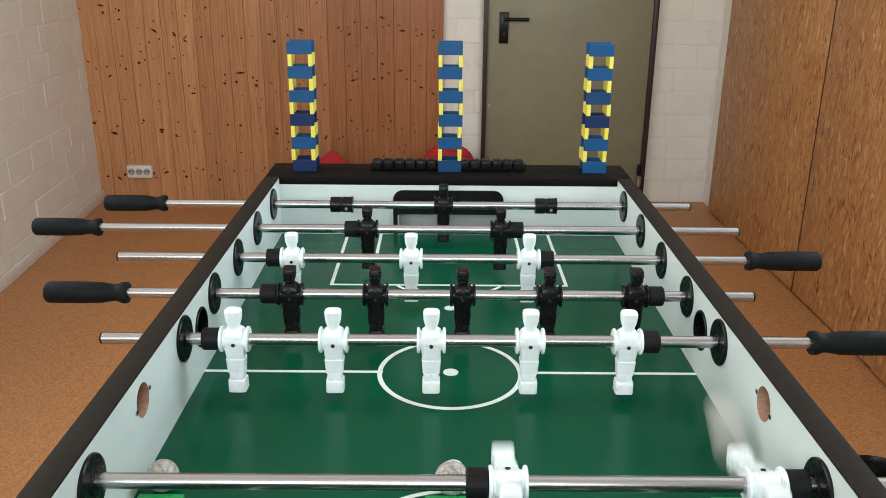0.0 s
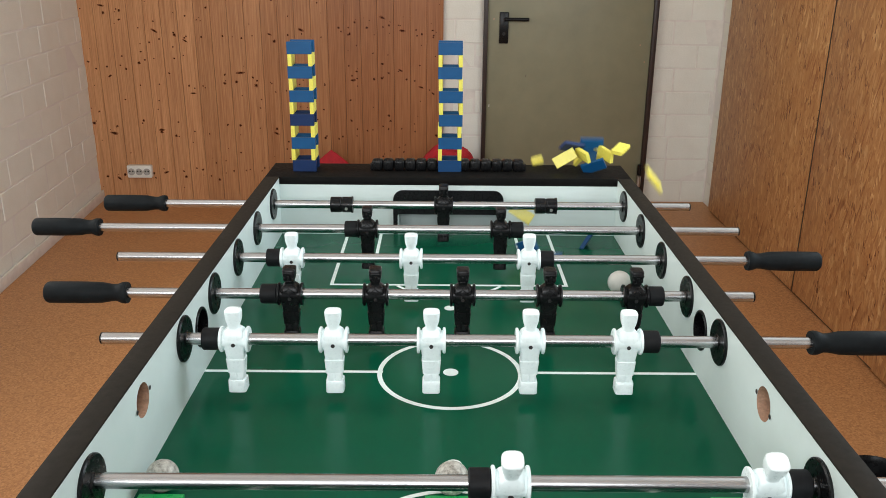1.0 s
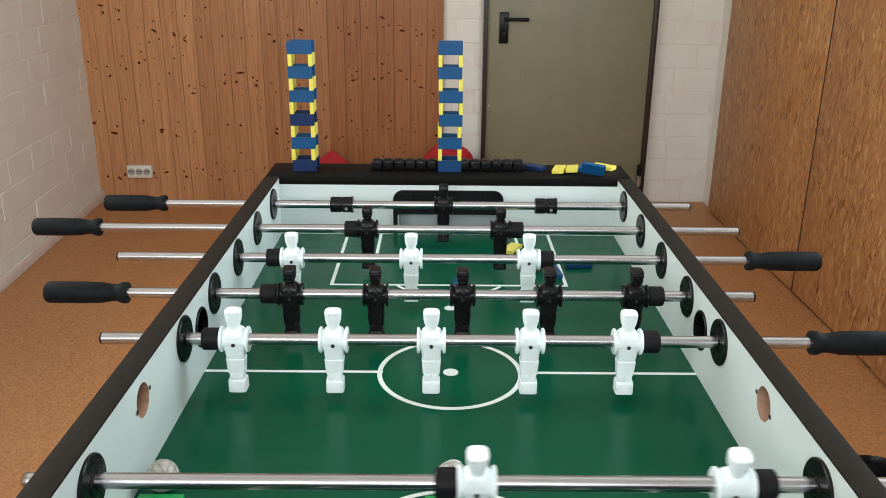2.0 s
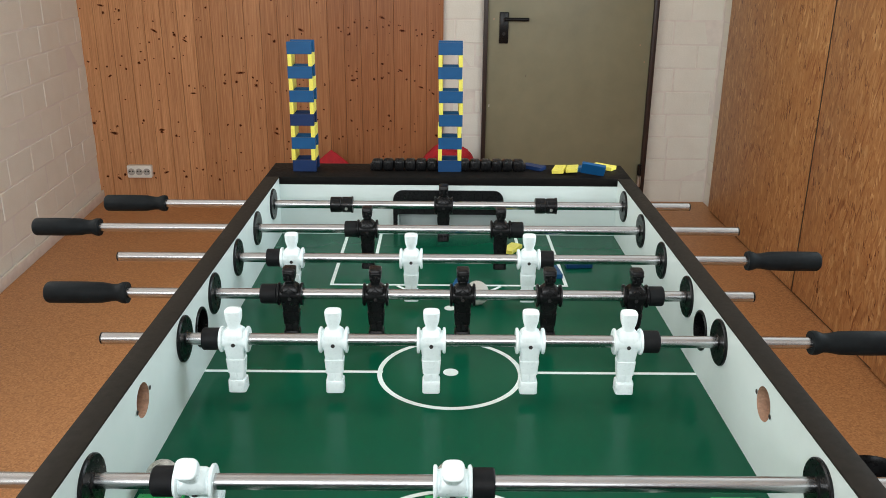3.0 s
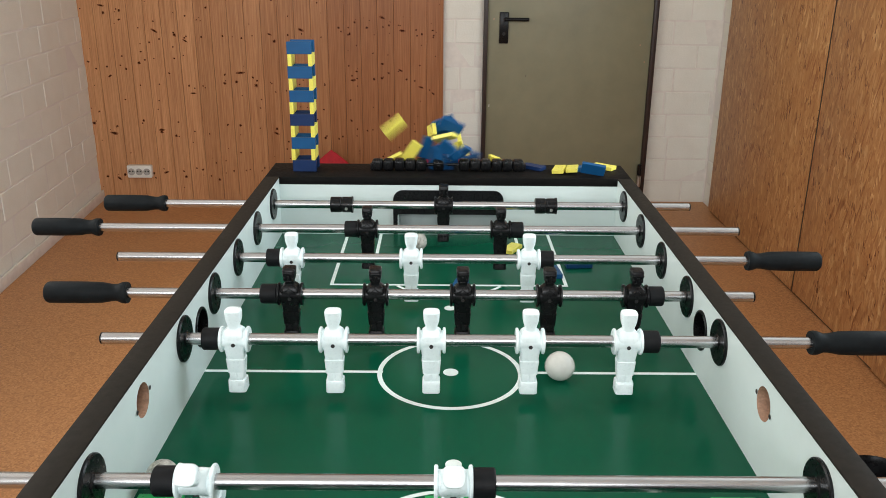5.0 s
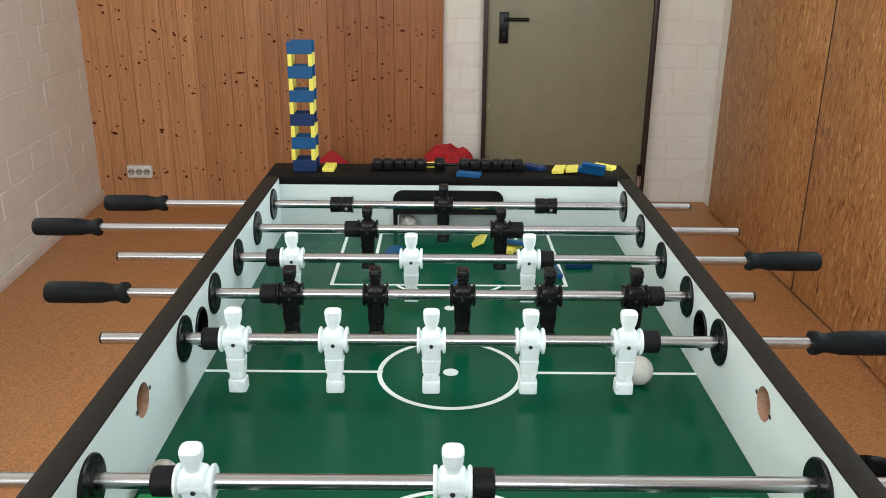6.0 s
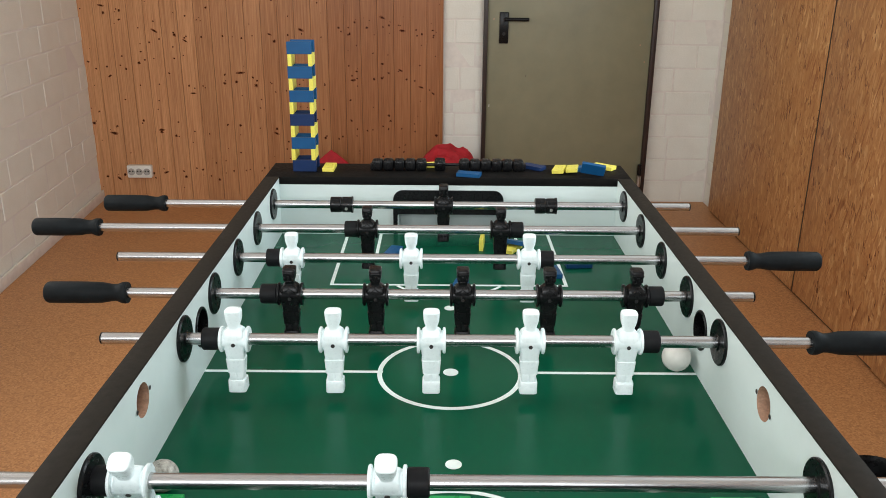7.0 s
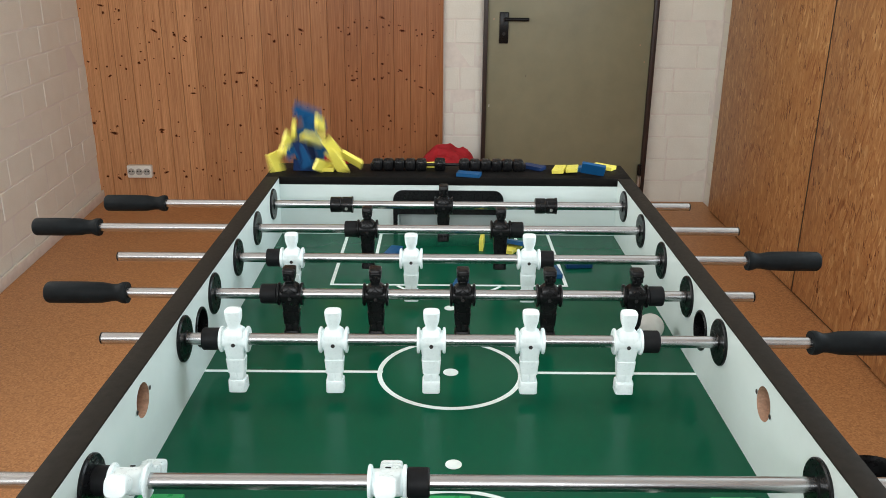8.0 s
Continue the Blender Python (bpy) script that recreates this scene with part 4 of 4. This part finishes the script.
HEAP_TOP = {
    (10, 0): (-0.2930, 0.655, 1.0390, 8, 22, 12), (10, 1): (-0.2870, 0.680, 1.0270, -20, 14, 20),
    (9, 0): (-0.3150, 0.650, 0.9980, 10, 40, 95), (9, 1): (-0.2640, 0.655, 1.0150, 0, 25, 80),
    (8, 0): (-0.2890, 0.645, 1.0080, 15, -28, -10), (8, 1): (-0.2800, 0.685, 1.0050, 30, 10, 20),
    (7, 0): (-0.3220, 0.640, 0.9820, 5, 35, 60), (7, 1): (-0.2780, 0.640, 0.9880, 60, 20, 30),
    (6, 0): (-0.3140, 0.640, 0.9700, 10, -35, 15), (6, 1): (-0.2700, 0.660, 0.9730, 20, 60, 10),
    (5, 0): (-0.3420, 0.650, 0.9620, 20, 25, 120), (5, 1): (-0.2380, 0.650, 0.9660, 10, 55, 20),
}
HEAP_LOW = {
    (4, 0): (-0.3000, 0.640, 0.9640, 5, 70, 20), (4, 1): (-0.2880, 0.675, 0.9600, 15, 80, -15),
    (3, 0): (-0.2290, 0.640, 0.9420, 30, 60, 10), (3, 1): (-0.2010, 0.650, 0.9450, 40, 28, -10),
    (2, 0): (-0.2990, 0.640, 0.9520, 10, 65, 10), (2, 1): (-0.2850, 0.690, 0.9480, 30, 20, -8),
    (1, 0): (-0.3560, 0.640, 0.9370, 5, 75, 40), (1, 1): (-0.2600, 0.640, 0.9330, 20, 20, 60),
    (0, 0): (-0.2960, 0.6470, 0.9328, 4, 3, 5), (0, 1): (-0.2970, 0.687, 0.9328, 0, 0, 3),
}


HEAP = {**HEAP_TOP, **HEAP_LOW}


def collapse(start, stop, t0, t1, quick):
    """Rows of a part of a tower that gives way and picks up speed."""
    qa, qb = start.to_quaternion(), stop.to_quaternion()
    if qa.dot(qb) < 0:
        qb.negate()
    rows = [(0.0, start)]
    n = round((t1 - t0) * FPS)
    for k in range(n + 1):
        s = k / n
        e = s if quick else s * s
        rows.append((t0 + (t1 - t0) * s, Matrix.Translation(start.translation.lerp(stop.translation, e)) @ qa.slerp(qb, e).to_matrix().to_4x4()))
    return rows


def tower_two_falls():
    rng = random.Random(9)
    up, low = RAIL + 0.0042, FIELD + 0.0046
    plan = {
        (2, 0): (5.08, pose(0.0411, 0.6145, up, FLAT, 0, -14)),
        (3, 0): (5.22, pose(-0.2461, 0.6640, up, FLAT, 0, 88)),
        (5, 0): (5.10, pose(-0.0364, 0.6900, up, FLAT, 0, 10)),
        (6, 0): (5.20, pose(-0.1055, 0.4830, low, FLAT, 0, 74)),
        (8, 0): (5.24, pose(0.1270, 0.5140, FIELD + 0.0150, 76, 0, -30)),
        (7, 1): (5.22, pose(0.0990, 0.5800, low, FLAT, 0, 5)),
    }
    for (i, j), (x, y, z, a, b, c) in HEAP.items():
        ob = TOWERS[1][i, j]
        start = ob.matrix_basis.copy()
        heap = pose(-x - 0.2955, y + 0.005, z, a, -b, -c)
        t0, t1 = (4.7334, 4.9334) if i in (1, 2, 3) else (4.7667, 4.9667)
        rows = collapse(start, heap, t0, t1, i in (2, 3))
        end, rest = plan.get((i, j), (t1 + 0.40 + rng.uniform(0, 0.06), floor_rest(rng, rng.uniform(-0.4, 0.35), rng.uniform(0.85, 1.45))))
        arc(rows, t1, heap, end, rest, 0, Vector((1, 0, 0)))
        if (i, j) == (7, 1):
            # this one rocks and comes up on its edge later
            on_end = pose(0.0660, 0.5220, FIELD + 0.0122, 0, 0, 83)
            rows += [(5.8, rest), (5.9, pose(0.0640, 0.5200, low + 0.003, FLAT - 4, 0, 84)), (6.0, pose(0.0610, 0.5180, FIELD + 0.0170, 62, 0, 78)), (6.1, on_end), (8.0, on_end)]
        else:
            rows.append((8.0, rest))
        walk(ob, rows)


def tower_one_falls():
    """Only the first moments of the fall lie within the clip."""
    for (i, j), end in HEAP.items():
        ob = TOWERS[0][i, j]
        t0 = 7.80 if i in (3, 4) else 7.90 if i < 3 else 7.8334
        walk(ob, collapse(ob.matrix_basis.copy(), pose(end[0] + 0.0025, *end[1:]), t0, 8.0, (i, j) == (3, 1)))


def path(ob, rows, radius=0.02):
    """Keys a ball through places in time, turning as it rolls along."""
    keyed, turn = [], Matrix()
    last = None
    for t, x, y, z in rows:
        p = Vector((x, y, z))
        if last is not None:
            d = p - last
            flat = Vector((d.x, d.y, 0))
            if flat.length > 1e-5:
                turn = Matrix.Rotation(min(flat.length / radius, 1.4), 4, Vector((-flat.y, flat.x, 0)).normalized()) @ turn
        keyed.append((t, Matrix.Translation(p) @ turn))
        last = p
    walk(ob, keyed)


def motions():
    walk(ROD_7, [(t, pose(x, ROD_Y[7], ROD_Z - 0.0028, a)) for t, x, a in (
           (0.0, 0.169, 76), (0.0334, 0.169, 92), (0.0667, 0.1695, 84), (0.1, 0.170, 74), (0.2, 0.171, 72), (0.3, 0.171, 70.5), (0.4, 0.171, 66.5), (0.5, 0.171, 61), (0.6, 0.171, 57), (0.7, 0.171, 53), (0.8, 0.171, 48), (0.9, 0.171, 39),
           (1.0, 0.1712, 25), (1.1, 0.171, 20), (1.2, 0.1705, 17), (1.5, 0.1695, 19), (1.7, 0.1690, 15), (1.9, 0.160, 14), (2.3, 0.02, 20), (2.6, -0.105, 28), (2.8, -0.1227, 34), (3.0, -0.1227, 40), (3.4, -0.1222, 40),
           (3.8, -0.1202, 39), (4.0, -0.1195, 39), (4.1, -0.1193, 35), (4.2, -0.119, 10), (4.3, -0.1238, -8), (4.4, -0.129, 4), (4.4334, -0.1295, 40), (4.4667, -0.1295, 59), (4.5, -0.1295, 77), (4.5334, -0.127, 88), (4.6, -0.1210, 62), (4.7, -0.1235, 62), (5.0, -0.122, 48),
           (5.4, -0.121, 24), (5.8, -0.120, 18), (5.9, -0.1213, 15), (6.0, -0.1227, 9), (6.1, -0.136, 5), (6.2, -0.1529, 0), (6.3, -0.1693, 2), (6.4, -0.179, 6), (6.5, -0.182, 13), (6.6, -0.1833, 26), (6.8, -0.1835, 28),
           (7.0, -0.1835, 31), (7.2, -0.1835, 28), (7.3, -0.1835, 3), (7.4, -0.188, -10), (7.4334, -0.187, 25), (7.4667, -0.186, 64), (7.5, -0.1845, 96), (7.5334, -0.184, 106), (7.6, -0.1828, 63), (7.7, -0.179, 68), (7.8, -0.1812, 66), (8.0, -0.1835, 63))])
    path(BALL_1, [
        (0.00, 0.3086, -0.2150, 0.8433), (0.10, 0.2969, 0.0630, 1.0546), (0.20, 0.2902, 0.3400, 1.1414), (0.30, 0.2865, 0.6220, 1.1240), (0.40, 0.2812, 0.6150, 1.0676), (0.50, 0.2879, 0.6220, 0.9448),
        (0.60, 0.3141, 0.6000, 0.9561), (0.70, 0.3190, 0.5000, 0.8838), (0.80, 0.3139, 0.3180, 0.8200), (0.90, 0.2996, 0.2913, 0.8200), (1.00, 0.2900, 0.2911, 0.8200), (1.10, 0.2806, 0.3733, 0.8200),
        (1.20, 0.2687, 0.4178, 0.8200), (1.30, 0.2615, 0.4713, 0.8200), (1.40, 0.2546, 0.5045, 0.8200), (1.50, 0.2441, 0.5077, 0.8200), (1.60, 0.2351, 0.4907, 0.8200), (1.70, 0.2174, 0.4641, 0.8200),
        (2.20, 0.1217, 0.3708, 0.8200), (2.80, 0.0507, 0.2927, 0.8200), (3.00, 0.0450, 0.2396, 0.8200), (3.20, 0.0413, 0.1855, 0.8200), (3.40, 0.0432, 0.1633, 0.8200), (3.60, 0.0440, 0.1396, 0.8200),
        (3.80, 0.0465, 0.1147, 0.8200), (4.00, 0.0579, 0.0849, 0.8200), (4.20, 0.0715, 0.0491, 0.8200), (4.40, 0.0850, 0.0221, 0.8200), (4.70, 0.1160, -0.0018, 0.8200), (5.20, 0.1687, -0.0244, 0.8200),
        (5.80, 0.2325, -0.0302, 0.8200), (6.00, 0.2519, -0.0283, 0.8200), (6.20, 0.2729, -0.0232, 0.8200), (6.40, 0.2876, -0.0164, 0.8200), (6.60, 0.2974, -0.0079, 0.8200), (6.80, 0.3078, 0.0024, 0.8200),
        (7.00, 0.3140, 0.0122, 0.8200), (7.20, 0.3162, 0.0322, 0.8200), (7.40, 0.3162, 0.0578, 0.8200), (7.60, 0.3140, 0.0786, 0.8200), (7.80, 0.3082, 0.0961, 0.8200), (8.00, 0.3009, 0.1120, 0.8200)])
    a = START[1]
    path(BALL_2, [(0, *a), (4.4334, *a), (4.5, -0.0087, -0.03, 0.9618), (4.6, -0.0166, 0.27, 1.0309), (4.7, -0.026, 0.57, 0.9998), (4.7334, -0.029, 0.62, 0.985), (4.8334, -0.045, 0.585, 0.945), (5.0, -0.06, 0.50, 0.8185),
                  (5.1334, -0.068, 0.46, 0.845), (5.2667, -0.075, 0.45, 0.8185), (5.5, -0.085, 0.52, 0.8185), (5.8, -0.0878, 0.6063, 0.8185), (5.9, -0.0856, 0.6101, 0.8185), (6.0, -0.0823, 0.6140, 0.8185), (6.1, -0.0732, 0.6219, 0.8185),
                  (6.2, -0.064, 0.628, 0.800), (6.3, -0.055, 0.630, 0.7485), (8.0, -0.055, 0.630, 0.7485)], 0.0185)
    a = START[2]
    path(BALL_3, [(0, *a), (7.4334, *a), (7.5, -0.320, -0.138, 0.915), (7.6, -0.346, 0.22, 1.0241), (7.7, -0.346, 0.48, 1.0604), (7.8, -0.3336, 0.62, 1.0103), (7.9, -0.354, 0.70, 0.9549), (8.0, -0.362, 0.76, 0.845)], 0.0175)
    home = BEADS[5].matrix_basis.copy()
    aside = pose(-0.0175, 0, 0.0122, 20)
    walk(BEADS[5], [(0, home), (4.9, home), (5.0334, aside), (8, aside)])
    tower_three_falls()
    tower_two_falls()
    tower_one_falls()


# ---- masonry blocks, last of the structure ----
lay_blocks(wall_west, pose(2.3, -0.0957, 0), 2.2, TOP - 0.02, 0.25, 0.125, 11, (1, 1, 0.96, 1.04))
for a, b, seed in ((-0.004, 0.206, 3), (1.126, 1.478, 7)):
    lay_blocks(wall_north, pose(a, WALL_Y + 0.0163, 0), b - a, TOP - 0.02, 0.25, 0.125, seed)
lay_blocks(wall_east, pose(4.02, 0.0957, 0), 0.165, TOP - 0.02, 0.25, 0.125, 5)

motions()
